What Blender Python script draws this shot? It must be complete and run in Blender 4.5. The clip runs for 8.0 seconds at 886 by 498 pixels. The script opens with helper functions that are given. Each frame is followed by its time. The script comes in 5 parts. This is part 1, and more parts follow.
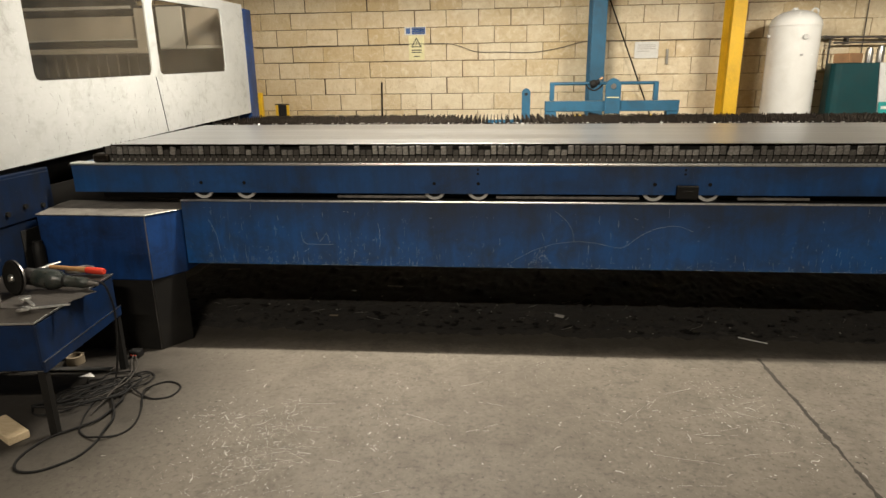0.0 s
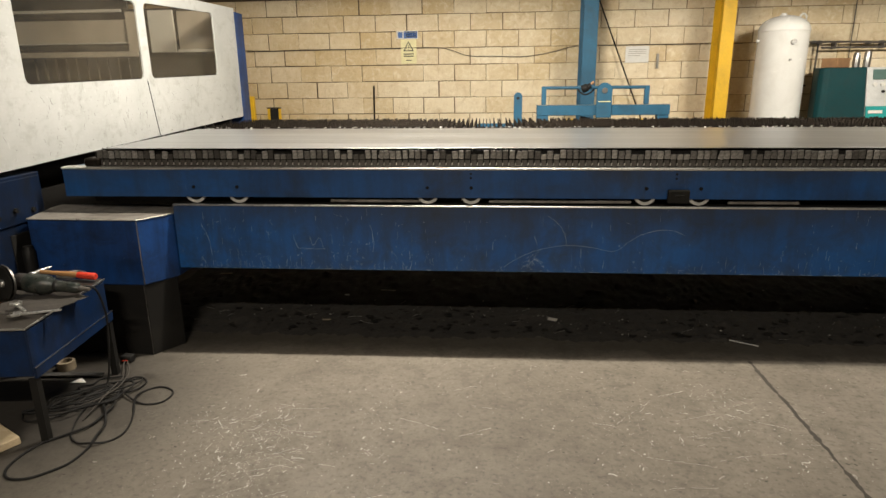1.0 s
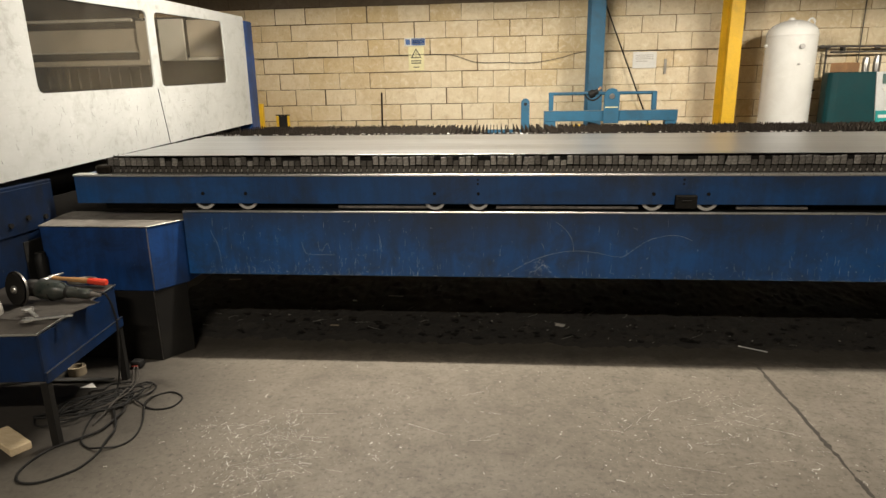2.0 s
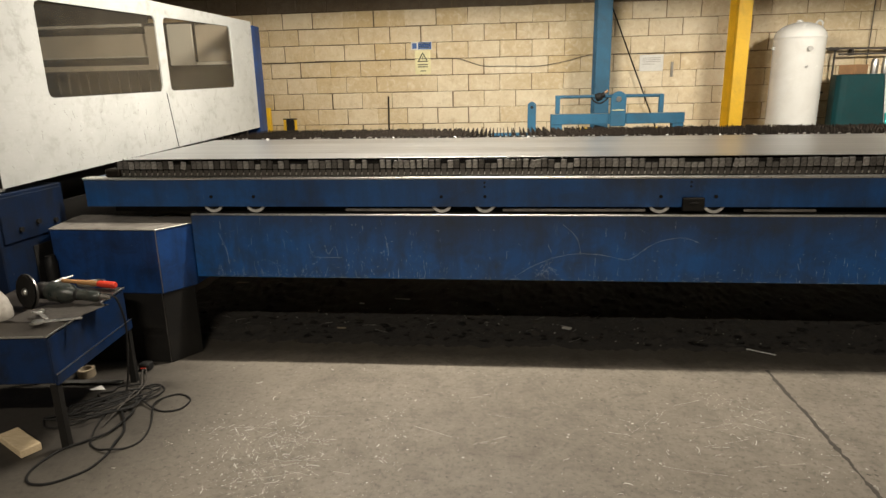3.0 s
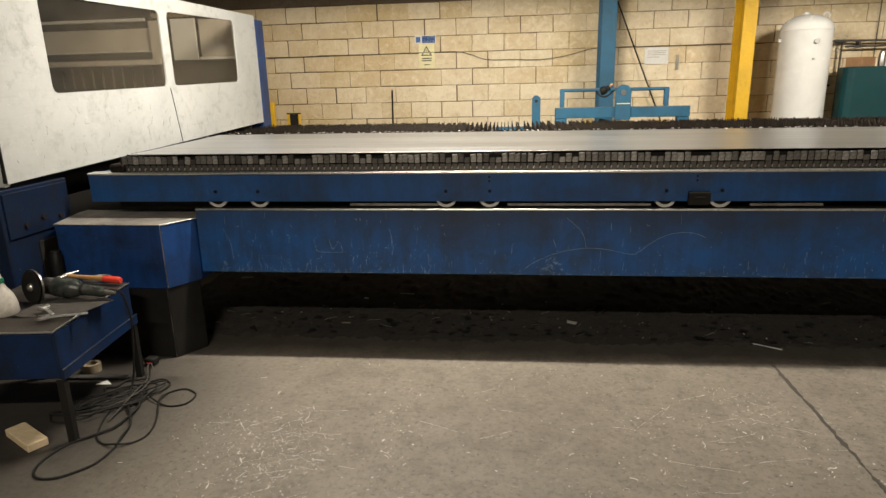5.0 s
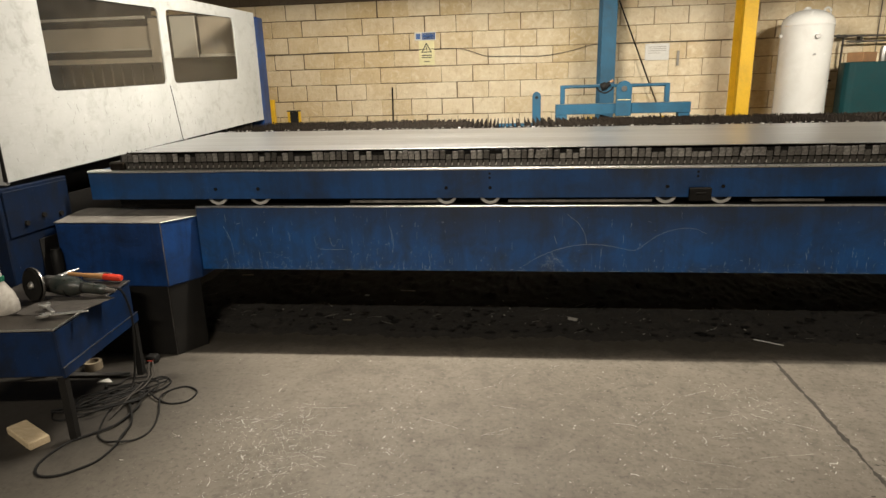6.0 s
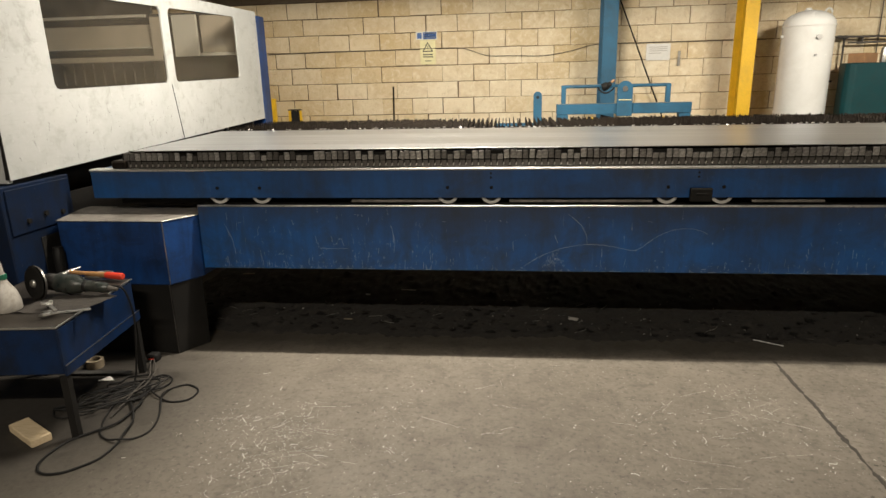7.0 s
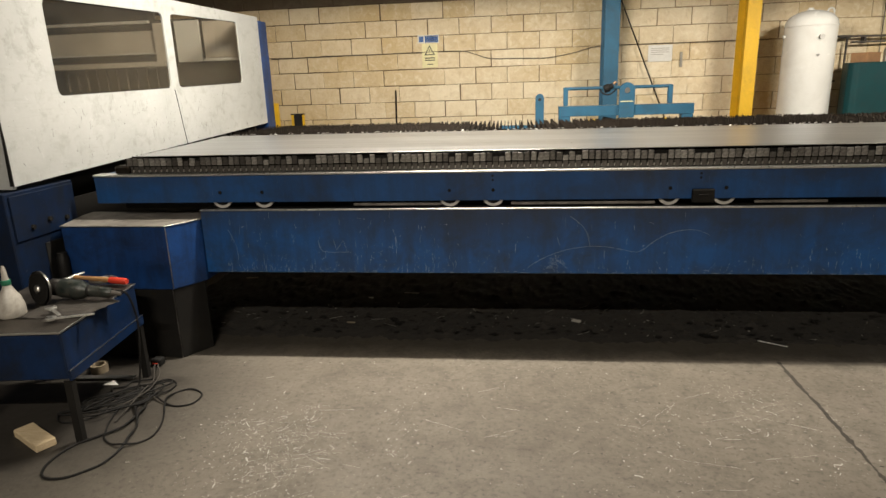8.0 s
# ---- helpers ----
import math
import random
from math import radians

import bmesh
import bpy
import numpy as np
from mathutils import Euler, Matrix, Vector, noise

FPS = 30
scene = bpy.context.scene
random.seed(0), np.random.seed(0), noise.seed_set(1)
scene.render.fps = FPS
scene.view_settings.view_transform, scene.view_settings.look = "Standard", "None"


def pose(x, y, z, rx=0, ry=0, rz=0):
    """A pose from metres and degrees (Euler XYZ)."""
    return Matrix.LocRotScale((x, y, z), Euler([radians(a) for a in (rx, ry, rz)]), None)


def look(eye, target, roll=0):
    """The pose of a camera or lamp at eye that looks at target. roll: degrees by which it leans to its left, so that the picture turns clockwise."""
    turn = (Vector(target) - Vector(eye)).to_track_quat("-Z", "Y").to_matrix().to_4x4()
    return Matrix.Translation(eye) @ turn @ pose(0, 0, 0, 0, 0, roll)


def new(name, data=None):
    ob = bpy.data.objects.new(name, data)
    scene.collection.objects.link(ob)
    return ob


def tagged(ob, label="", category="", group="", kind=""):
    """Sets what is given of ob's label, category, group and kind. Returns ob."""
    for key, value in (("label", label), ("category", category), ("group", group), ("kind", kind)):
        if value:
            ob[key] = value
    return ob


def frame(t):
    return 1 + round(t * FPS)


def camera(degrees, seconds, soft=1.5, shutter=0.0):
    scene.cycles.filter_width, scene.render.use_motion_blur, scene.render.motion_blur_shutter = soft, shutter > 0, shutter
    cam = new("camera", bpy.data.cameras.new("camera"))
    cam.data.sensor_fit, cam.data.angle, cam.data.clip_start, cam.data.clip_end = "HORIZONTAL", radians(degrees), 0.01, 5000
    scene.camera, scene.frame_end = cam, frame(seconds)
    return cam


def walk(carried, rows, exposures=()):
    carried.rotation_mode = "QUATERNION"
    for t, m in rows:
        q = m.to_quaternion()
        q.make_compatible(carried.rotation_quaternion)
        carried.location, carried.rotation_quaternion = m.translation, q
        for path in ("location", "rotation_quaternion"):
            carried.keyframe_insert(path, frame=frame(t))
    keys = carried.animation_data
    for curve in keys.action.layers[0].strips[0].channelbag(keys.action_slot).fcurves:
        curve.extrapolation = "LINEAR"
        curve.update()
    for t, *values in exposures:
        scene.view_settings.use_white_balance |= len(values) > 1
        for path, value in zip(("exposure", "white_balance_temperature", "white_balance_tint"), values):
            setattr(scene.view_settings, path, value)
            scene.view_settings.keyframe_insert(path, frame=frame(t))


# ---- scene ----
cam = camera(71.6, 8.0)

PATH = [
    (0, (1.782, -0.117, 1.642), (1.578, 1.796, 1.098), -0.8),
    (0.5, (1.78, -0.118, 1.644), (1.588, 1.798, 1.104), -0.8),
    (1, (1.775, -0.124, 1.65), (1.597, 1.795, 1.115), -0.7),
    (1.5, (1.781, -0.129, 1.653), (1.593, 1.791, 1.127), -0.8),
    (3, (1.781, -0.141, 1.648), (1.555, 1.781, 1.144), -1.2),
    (3.5, (1.776, -0.141, 1.651), (1.551, 1.78, 1.142), -1.1),
    (4, (1.775, -0.137, 1.649), (1.539, 1.782, 1.139), -1.4),
    (4.5, (1.774, -0.135, 1.649), (1.537, 1.783, 1.134), -1.3),
    (6, (1.777, -0.13, 1.644), (1.536, 1.783, 1.114), -1.6),
    (6.5, (1.771, -0.131, 1.642), (1.532, 1.783, 1.112), -1.4),
    (7, (1.771, -0.138, 1.649), (1.53, 1.775, 1.116), -1.4),
    (7.5, (1.772, -0.141, 1.651), (1.513, 1.771, 1.124), -1.6),
    (8, (1.782, -0.139, 1.648), (1.528, 1.774, 1.125), -1.9),
]
walk(cam, [(t, look(eye, target, roll)) for t, eye, target, roll in PATH])

# ---- light ----
world = bpy.data.worlds.new("hall_dark")
world.use_nodes = True
world.node_tree.nodes["Background"].inputs["Color"].default_value = (0.55, 0.6, 0.7, 1)
world.node_tree.nodes["Background"].inputs["Strength"].default_value = 0.005
scene.world = world
scene.view_settings.exposure = 0.0

# (x, y, z, length, watts, lip, tilt towards the block wall): three fittings over the table, one behind the operator
# the third is an added wash lamp, there only to brighten the left wall
FITTINGS = [(6.5, 3.88, 3.7, 1.6, 345, 0.082, 52), (1.3, 3.88, 3.7, 1.2, 235, 0.06, 12), (0.7, 3.88, 3.7, 1.2, 205, 0.06, 58), (1.7, -4.2, 6.0, 2.0, 650, 0.13, 0)]
WARM = (1.0, 0.912, 0.775)


# ---- mesh helpers ----
ORG = {}


def thing(name, at, label, category, group="", kind=""):
    ob = new(name)
    ob.empty_display_size = 0.1
    ob.location = at
    ORG[ob.name] = Vector(at)
    return tagged(ob, label, category, group, kind)


def mesh_of(name, bm, material, smooth=False):
    bmesh.ops.recalc_face_normals(bm, faces=bm.faces)
    me = bpy.data.meshes.new(name)
    bm.to_mesh(me)
    bm.free()
    if smooth:
        for p in me.polygons:
            p.use_smooth = True
    me.materials.append(material)
    return me


def part(name, bm, material, parent, label="", smooth=False, kind=""):
    me = mesh_of(name, bm, material, smooth)
    ob = new(name, me)
    if parent is not None:
        o = ORG[parent.name]
        me.transform(Matrix.Translation(-o))
        ob.parent = parent
        ORG[ob.name] = o
    if smooth:
        auto_smooth(me)
    return tagged(ob, label, kind=kind)


def auto_smooth(me, deg=38):
    lim = math.cos(radians(deg))
    bm = bmesh.new()
    bm.from_mesh(me)
    for e in bm.edges:
        if len(e.link_faces) == 2:
            a, b = e.link_faces
            e.smooth = a.normal.dot(b.normal) > lim
    bm.to_mesh(me)
    bm.free()


def solo(name, bm, material, label, category, group="", kind="", smooth=False):
    ob = part(name, bm, material, None, smooth=smooth)
    ORG[ob.name] = Vector((0, 0, 0))
    return tagged(ob, label, category, group, kind)


def piece(name, me, parent, at, rz=0.0, rx=0.0, ry=0.0):
    ob = new(name, me)
    ob.parent = parent
    ob.location = Vector(at) - ORG[parent.name]
    ob.rotation_euler = (rx, ry, rz)
    return ob


def B():
    return bmesh.new()


def box(bm, x0, x1, y0, y1, z0, z1, bev=0.0, m=None, seg=1):
    geo = bmesh.ops.create_cube(bm, size=1.0)
    vs = geo["verts"]
    bmesh.ops.scale(bm, vec=(x1 - x0, y1 - y0, z1 - z0), verts=vs)
    bmesh.ops.translate(bm, vec=((x0 + x1) / 2, (y0 + y1) / 2, (z0 + z1) / 2), verts=vs)
    if m is not None:
        bmesh.ops.transform(bm, matrix=m, verts=vs)
    if bev > 0:
        es = list({e for v in vs for e in v.link_edges})
        bmesh.ops.bevel(bm, geom=es, offset=bev, segments=seg, affect="EDGES", profile=0.5)
    return bm


def prism(bm, pts, z0, z1, bev=0.0, axis="z"):
    """Solid from an outline; the outline's two axes are those left over by axis, in order."""
    def put(a, b, h):
        return {"z": (a, b, h), "y": (a, h, b), "x": (h, a, b)}[axis]
    lo = [bm.verts.new(put(a, b, z0)) for a, b in pts]
    hi = [bm.verts.new(put(a, b, z1)) for a, b in pts]
    n = len(pts)
    fs = [bm.faces.new(lo), bm.faces.new(hi)]
    for i in range(n):
        fs.append(bm.faces.new((lo[i], lo[(i + 1) % n], hi[(i + 1) % n], hi[i])))
    if bev > 0:
        es = list({e for f in fs for e in f.edges})
        bmesh.ops.bevel(bm, geom=es, offset=bev, segments=1, affect="EDGES")
    return bm


def lathe(bm, prof, seg=24, m=None):
    """Turned solid round z from (r, z) pairs."""
    rings, made = [], []
    for r, z in prof:
        if r < 1e-5:
            v = bm.verts.new((0, 0, z))
            rings.append([v])
        else:
            rings.append([bm.verts.new((r * math.cos(2 * math.pi * i / seg), r * math.sin(2 * math.pi * i / seg), z)) for i in range(seg)])
        made += rings[-1]
    for a, b in zip(rings, rings[1:]):
        for i in range(seg):
            j = (i + 1) % seg
            q = [a[i % len(a)], a[j % len(a)], b[j % len(b)], b[i % len(b)]]
            u = []
            for v in q:
                if v not in u:
                    u.append(v)
            if len(u) > 2:
                bm.faces.new(u)
    for ring in (rings[0], rings[-1]):
        if len(ring) > 2:
            bm.faces.new(ring)
    if m is not None:
        bmesh.ops.transform(bm, matrix=m, verts=made)
    return bm


def along(p, q):
    """Pose with z running from p to q, origin at p."""
    d = Vector(q) - Vector(p)
    return Matrix.Translation(p) @ d.to_track_quat("Z", "Y").to_matrix().to_4x4()


def rod(bm, p, q, r, seg=14):
    return lathe(bm, [(r, 0), (r, (Vector(q) - Vector(p)).length)], seg, along(p, q))


def smooth_path(pts, n=8, closed=False):
    P = [Vector(p) for p in pts]
    out = []
    k = len(P)
    for i in range(k if closed else k - 1):
        g = (lambda j: P[j % k]) if closed else (lambda j: P[min(max(j, 0), k - 1)])
        a, b, c, d = g(i - 1), g(i), g(i + 1), g(i + 2)
        for s in range(n):
            t = s / n
            out.append(0.5 * ((2 * b) + (c - a) * t + (2 * a - 5 * b + 4 * c - d) * t * t + (3 * b - a - 3 * c + d) * t ** 3))
    if not closed:
        out.append(P[-1])
    return out


def tube(bm, pts, r, seg=8, n=8, closed=False):
    path = smooth_path(pts, n, closed)
    rings = []
    for i, p in enumerate(path):
        a = path[i - 1] if (i or closed) else p
        b = path[(i + 1) % len(path)] if (closed or i + 1 < len(path)) else p
        d = (b - a).normalized()
        side = d.cross(Vector((0, 0, 1)))
        side = side.normalized() if side.length > 1e-3 else Vector((1, 0, 0))
        up = side.cross(d)
        rings.append([bm.verts.new(p + r * (math.cos(2 * math.pi * k / seg) * side + math.sin(2 * math.pi * k / seg) * up)) for k in range(seg)])
    for a, b in zip(rings, rings[1:] + ([rings[0]] if closed else [])):
        for k in range(seg):
            bm.faces.new((a[k], a[(k + 1) % seg], b[(k + 1) % seg], b[k]))
    if not closed:
        bm.faces.new(rings[0])
        bm.faces.new(rings[-1])
    return bm


# ---- materials ----
class Net:
    def __init__(self, name):
        self.mat = bpy.data.materials.new(name)
        self.mat.use_nodes = True
        self.t = self.mat.node_tree
        self.out = self.t.nodes["Principled BSDF"]
        self.co = self.t.nodes.new("ShaderNodeTexCoord").outputs["Object"]

    def node(self, kind, **ins):
        n = self.t.nodes.new(kind)
        for k, v in ins.items():
            self.put(n, k.replace("_", " "), v)
        return n

    def put(self, n, key, v):
        s = n.inputs[key]
        if isinstance(v, bpy.types.NodeSocket):
            self.t.links.new(v, s)
        elif isinstance(v, (tuple, list)) and len(v) == 3 and s.type == "RGBA":
            s.default_value = (*v, 1)
        else:
            s.default_value = v

    def stretch(self, sx, sy, sz):
        m = self.node("ShaderNodeMapping", Vector=self.co)
        m.inputs["Scale"].default_value = (sx, sy, sz)
        return m.outputs["Vector"]

    def noise(self, scale, detail=4, rough=0.55, at=None, dist=0.0):
        return self.node("ShaderNodeTexNoise", Vector=at or self.co, Scale=scale, Detail=detail, Roughness=rough, Distortion=dist).outputs["Fac"]

    def ramp(self, fac, a, b, lo=0.0, hi=1.0):
        n = self.node("ShaderNodeMapRange", Value=fac)
        for k, v in (("From Min", a), ("From Max", b), ("To Min", lo), ("To Max", hi)):
            n.inputs[k].default_value = v
        return n.outputs["Result"]

    def math(self, op, a, b):
        n = self.t.nodes.new("ShaderNodeMath")
        n.operation = op
        for i, v in enumerate((a, b)):
            if isinstance(v, bpy.types.NodeSocket):
                self.t.links.new(v, n.inputs[i])
            else:
                n.inputs[i].default_value = v
        return n.outputs[0]

    def mix(self, fac, a, b, mode="MIX"):
        n = self.t.nodes.new("ShaderNodeMix")
        n.data_type, n.blend_type = "RGBA", mode
        for i, v in ((0, fac), (6, a), (7, b)):
            if isinstance(v, bpy.types.NodeSocket):
                self.t.links.new(v, n.inputs[i])
            else:
                n.inputs[i].default_value = (*v, 1) if isinstance(v, tuple) else v
        return n.outputs[2]

    def bump(self, height, strength=0.2, dist=0.005):
        n = self.node("ShaderNodeBump", Height=height, Strength=strength, Distance=dist)
        self.put(self.out, "Normal", n.outputs["Normal"])

    def done(self, col, rough=0.5, metal=0.0):
        self.put(self.out, "Base Color", col)
        self.put(self.out, "Roughness", rough)
        self.put(self.out, "Metallic", metal)
        return self.mat


def scaled(c, k):
    return tuple(v * k for v in c)


def paint(name, col, rough=0.45, dirt=(0.03, 0.028, 0.025), amount=0.5, scale=2.5, scratch=0.0, chips=0.0, streaks=0.0, flake=70, grain=0.35, drift=0.16, bare=(0.45, 0.45, 0.45), metal=0.0, bump=0.12, sheen=0.5, oil_or_shade=None):
    """Worn coating: tone drift, grime patches, fine grain, optional upright scratches and chips to bare metal."""
    n = Net(name)
    big, fine = n.noise(scale, 5, 0.6), n.noise(scale * 28, 3)
    c = n.mix(n.ramp(big, 0.35, 0.7), scaled(col, 1 - 1.25 * drift), scaled(col, 1 + 0.75 * drift))
    c = n.mix(n.ramp(fine, 0.3, 0.8, 0, grain), c, scaled(col, 0.6))
    c = n.mix(n.ramp(n.noise(scale * 1.7, 6, 0.7, dist=0.6), 0.45, 0.72, 0, amount), c, dirt)
    if streaks:
        drip = n.noise(1.0, 5, 0.65, n.stretch(9, 9, 1.1), 0.3)
        c = n.mix(n.ramp(drip, 0.42, 0.7, 0, streaks), c, scaled(dirt, 0.7))
    if oil_or_shade:
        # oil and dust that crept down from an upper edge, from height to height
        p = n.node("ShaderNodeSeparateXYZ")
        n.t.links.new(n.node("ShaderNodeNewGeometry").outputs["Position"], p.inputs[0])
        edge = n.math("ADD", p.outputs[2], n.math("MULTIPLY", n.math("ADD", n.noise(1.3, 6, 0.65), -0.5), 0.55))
        c = n.mix(n.ramp(edge, oil_or_shade[1], oil_or_shade[0], 0, 0.7), c, (0.026, 0.027, 0.028))
    if scratch:
        s = n.ramp(n.noise(1.0, 2, 0.5, n.stretch(190, 190, 9), 0.4), 0.69, 0.72)
        w = n.ramp(n.noise(4.0, 3), 0.48, 0.62)
        c = n.mix(n.math("MULTIPLY", n.math("MULTIPLY", s, w), scratch), c, bare)
    if chips:
        k = n.ramp(n.noise(flake, 5, 0.62, dist=0.7), 0.69, 0.725, 0, chips)
        c = n.mix(k, c, bare)
    n.bump(n.math("ADD", fine, n.noise(scale * 5, 3)), bump, 0.002)
    n.put(n.out, "Specular IOR Level", sheen)
    return n.done(c, n.ramp(big, 0.3, 0.75, rough - 0.08, rough + 0.15), metal)


def metal_mat(name, col, rough=0.35, scale=4, dirt=0.4, rust=(0.06, 0.035, 0.02), bump=0.1, stretch=None):
    n = Net(name)
    at = n.stretch(*stretch) if stretch else n.co
    big, fine = n.noise(scale, 5, 0.6, at), n.noise(scale * 25, 3, 0.5, at)
    c = n.mix(n.ramp(big, 0.3, 0.7), scaled(col, 0.75), col)
    c = n.mix(n.ramp(n.noise(scale * 2, 6, 0.7), 0.5, 0.72, 0, dirt), c, rust)
    n.bump(fine, bump, 0.001)
    return n.done(c, n.ramp(fine, 0.3, 0.7, rough - 0.07, rough + 0.12), n.ramp(big, 0.5, 0.75, 1.0, 1.0 - 0.6 * dirt))


BLUE = paint("blue_machine_paint", (0.011, 0.088, 0.29), 0.36, dirt=(0.024, 0.03, 0.038), amount=0.75, scratch=0.35, chips=0.35, streaks=0.5, bare=(0.22, 0.27, 0.33), oil_or_shade=(0.93, 0.68))
BLUE_OILY = paint("oily_blue_machine_paint", (0.011, 0.072, 0.23), 0.36, dirt=(0.02, 0.024, 0.03), amount=0.8, scale=1.6, scratch=0.3, chips=0.3, streaks=0.45, bare=(0.2, 0.23, 0.27), oil_or_shade=(1.24, 1.02))
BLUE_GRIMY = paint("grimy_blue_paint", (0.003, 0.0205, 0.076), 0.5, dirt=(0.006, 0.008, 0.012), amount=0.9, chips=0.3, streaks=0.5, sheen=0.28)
TRAYTOP = metal_mat("oily_tray_top", (0.13, 0.115, 0.1), 0.5, scale=7, dirt=0.8, rust=(0.03, 0.025, 0.02), bump=0.4)
BLUE_BOX = paint("blue_sheet_cover_paint", (0.009, 0.05, 0.19), 0.4, dirt=(0.008, 0.016, 0.04), amount=0.85, scale=2.8, chips=0.35, streaks=0.6, sheen=0.35)
BLUE_FRAME = paint("light_blue_steel_paint", (0.018, 0.112, 0.205), 0.5, amount=0.4, chips=0.3)
YELLOW = paint("yellow_steel_paint", (0.74, 0.44, 0.012), 0.5, drift=0.08, amount=0.22, chips=0.2, bare=(0.12, 0.09, 0.04))


def enclosure_paint():
    n = Net("white_enclosure_paint")
    big, fine = n.noise(2.2, 5, 0.6), n.noise(60, 4, 0.6)
    c = n.mix(n.ramp(big, 0.35, 0.7), (0.41, 0.42, 0.41), (0.475, 0.485, 0.475))
    c = n.mix(n.ramp(fine, 0.45, 0.8, 0, 0.25), c, (0.4, 0.4, 0.385))
    # rubbed-in grime: cloudy patches, level wipe marks, dark nicks
    where = n.ramp(n.noise(1.7, 4, 0.6), 0.36, 0.56)
    smudge = n.ramp(n.noise(8, 8, 0.74, dist=0.35), 0.5, 0.7)
    c = n.mix(n.math("MULTIPLY", n.math("MULTIPLY", smudge, where), 0.7), c, (0.22, 0.21, 0.185))
    wipe = n.ramp(n.noise(1.0, 5, 0.65, n.stretch(5, 5, 75), 0.5), 0.56, 0.72)
    c = n.mix(n.math("MULTIPLY", wipe, 0.3), c, (0.33, 0.325, 0.3))
    pale = n.ramp(n.noise(26, 5, 0.65, dist=0.8), 0.6, 0.68, 0, 0.35)
    c = n.mix(pale, c, (0.6, 0.61, 0.6))
    nick = n.ramp(n.noise(24, 7, 0.72, dist=1.0), 0.64, 0.69)
    c = n.mix(n.math("MULTIPLY", n.math("MULTIPLY", nick, n.ramp(n.noise(3.1, 3), 0.4, 0.6)), 0.85), c, (0.1, 0.095, 0.085))
    n.bump(n.math("ADD", fine, n.noise(9, 4)), 0.12, 0.002)
    return n.done(c, n.ramp(smudge, 0, 1, 0.4, 0.62))


WHITE = enclosure_paint()
TANK = paint("cream_tank_paint", (0.78, 0.775, 0.745), 0.2, grain=0.05, drift=0.04, dirt=(0.42, 0.38, 0.31), amount=0.18, scale=2)
BLACK = paint("black_grimy_steel", (0.0075, 0.0068, 0.006), 0.72, dirt=(0.02, 0.0175, 0.014), amount=0.5, chips=0.15, bare=(0.09, 0.085, 0.08), sheen=0.22)
DARK = paint("dark_machine_interior", (0.02, 0.02, 0.021), 0.6, amount=0.4)
INNER = paint("grey_interior_panel", (0.38, 0.355, 0.31), 0.5, amount=0.3)
GREEN = paint("teal_cabinet_paint", (0.003, 0.046, 0.052), 0.5, amount=0.25, scale=3, sheen=0.25)
PANEL = paint("pale_control_panel", (0.66, 0.67, 0.66), 0.4, dirt=(0.3, 0.3, 0.28), amount=0.2)
CLOTH = paint("dusty_rag", (0.085, 0.075, 0.065), 0.8, dirt=(0.02, 0.018, 0.015), amount=0.7, scale=9)
RAG = paint("oily_rag", (0.05, 0.043, 0.036), 0.85, dirt=(0.015, 0.013, 0.011), amount=0.7, scale=12, bump=0.5)
RED = paint("red_grip", (0.62, 0.045, 0.02), 0.45, amount=0.15)
WOOD = Net("pine_wood")
g = WOOD.noise(6, 5, 0.6, WOOD.stretch(2, 22, 22), 1.2)
WOOD.bump(g, 0.25, 0.002)
WOOD = WOOD.done(WOOD.mix(WOOD.ramp(g, 0.3, 0.72), (0.66, 0.54, 0.36), (0.45, 0.33, 0.19)), 0.65)
HICKORY = Net("hammer_wood")
g = HICKORY.noise(12, 5, 0.6, HICKORY.stretch(3, 30, 30), 1.0)
HICKORY = HICKORY.done(HICKORY.mix(HICKORY.ramp(g, 0.3, 0.7), (0.4, 0.22, 0.09), (0.22, 0.11, 0.04)), 0.5)
TREAD = paint("polished_wheel_tread", (0.6, 0.58, 0.54), 0.35, dirt=(0.2, 0.18, 0.15), amount=0.4, scale=9)
# grimy blue, darkened further: the enclosure's shadow is put into the base colour
BLUE_BASE = paint("shaded_grimy_blue_paint", (0.002, 0.012, 0.042), 0.55, dirt=(0.005, 0.006, 0.008), amount=0.9, chips=0.2, streaks=0.5, sheen=0.25)
STEEL = metal_mat("worn_bright_steel", (0.86, 0.85, 0.82), 0.32, dirt=0.2)
TOOL = metal_mat("tool_steel", (0.5, 0.49, 0.47), 0.33, dirt=0.35)
SLAT = metal_mat("burnt_slat_steel", (0.026, 0.021, 0.017), 0.65, scale=9, dirt=0.8, rust=(0.02, 0.015, 0.011), bump=0.4)
CLIP = metal_mat("dull_clip_steel", (0.2, 0.19, 0.18), 0.34, scale=12, dirt=0.5, rust=(0.03, 0.026, 0.022), bump=0.3)


def tab_material():
    n = Net("uneven_tab_steel")
    r = n.node("ShaderNodeObjectInfo").outputs["Random"]
    c = n.mix(n.ramp(r, 0, 1, 0.0, 1.0), (0.08, 0.073, 0.067), (0.5, 0.48, 0.45))
    c = n.mix(n.ramp(n.noise(60, 4, 0.6), 0.42, 0.68, 0, 0.75), c, (0.022, 0.018, 0.015))
    n.bump(n.noise(90, 3), 0.4, 0.001)
    return n.done(c, 0.36, 0.55)


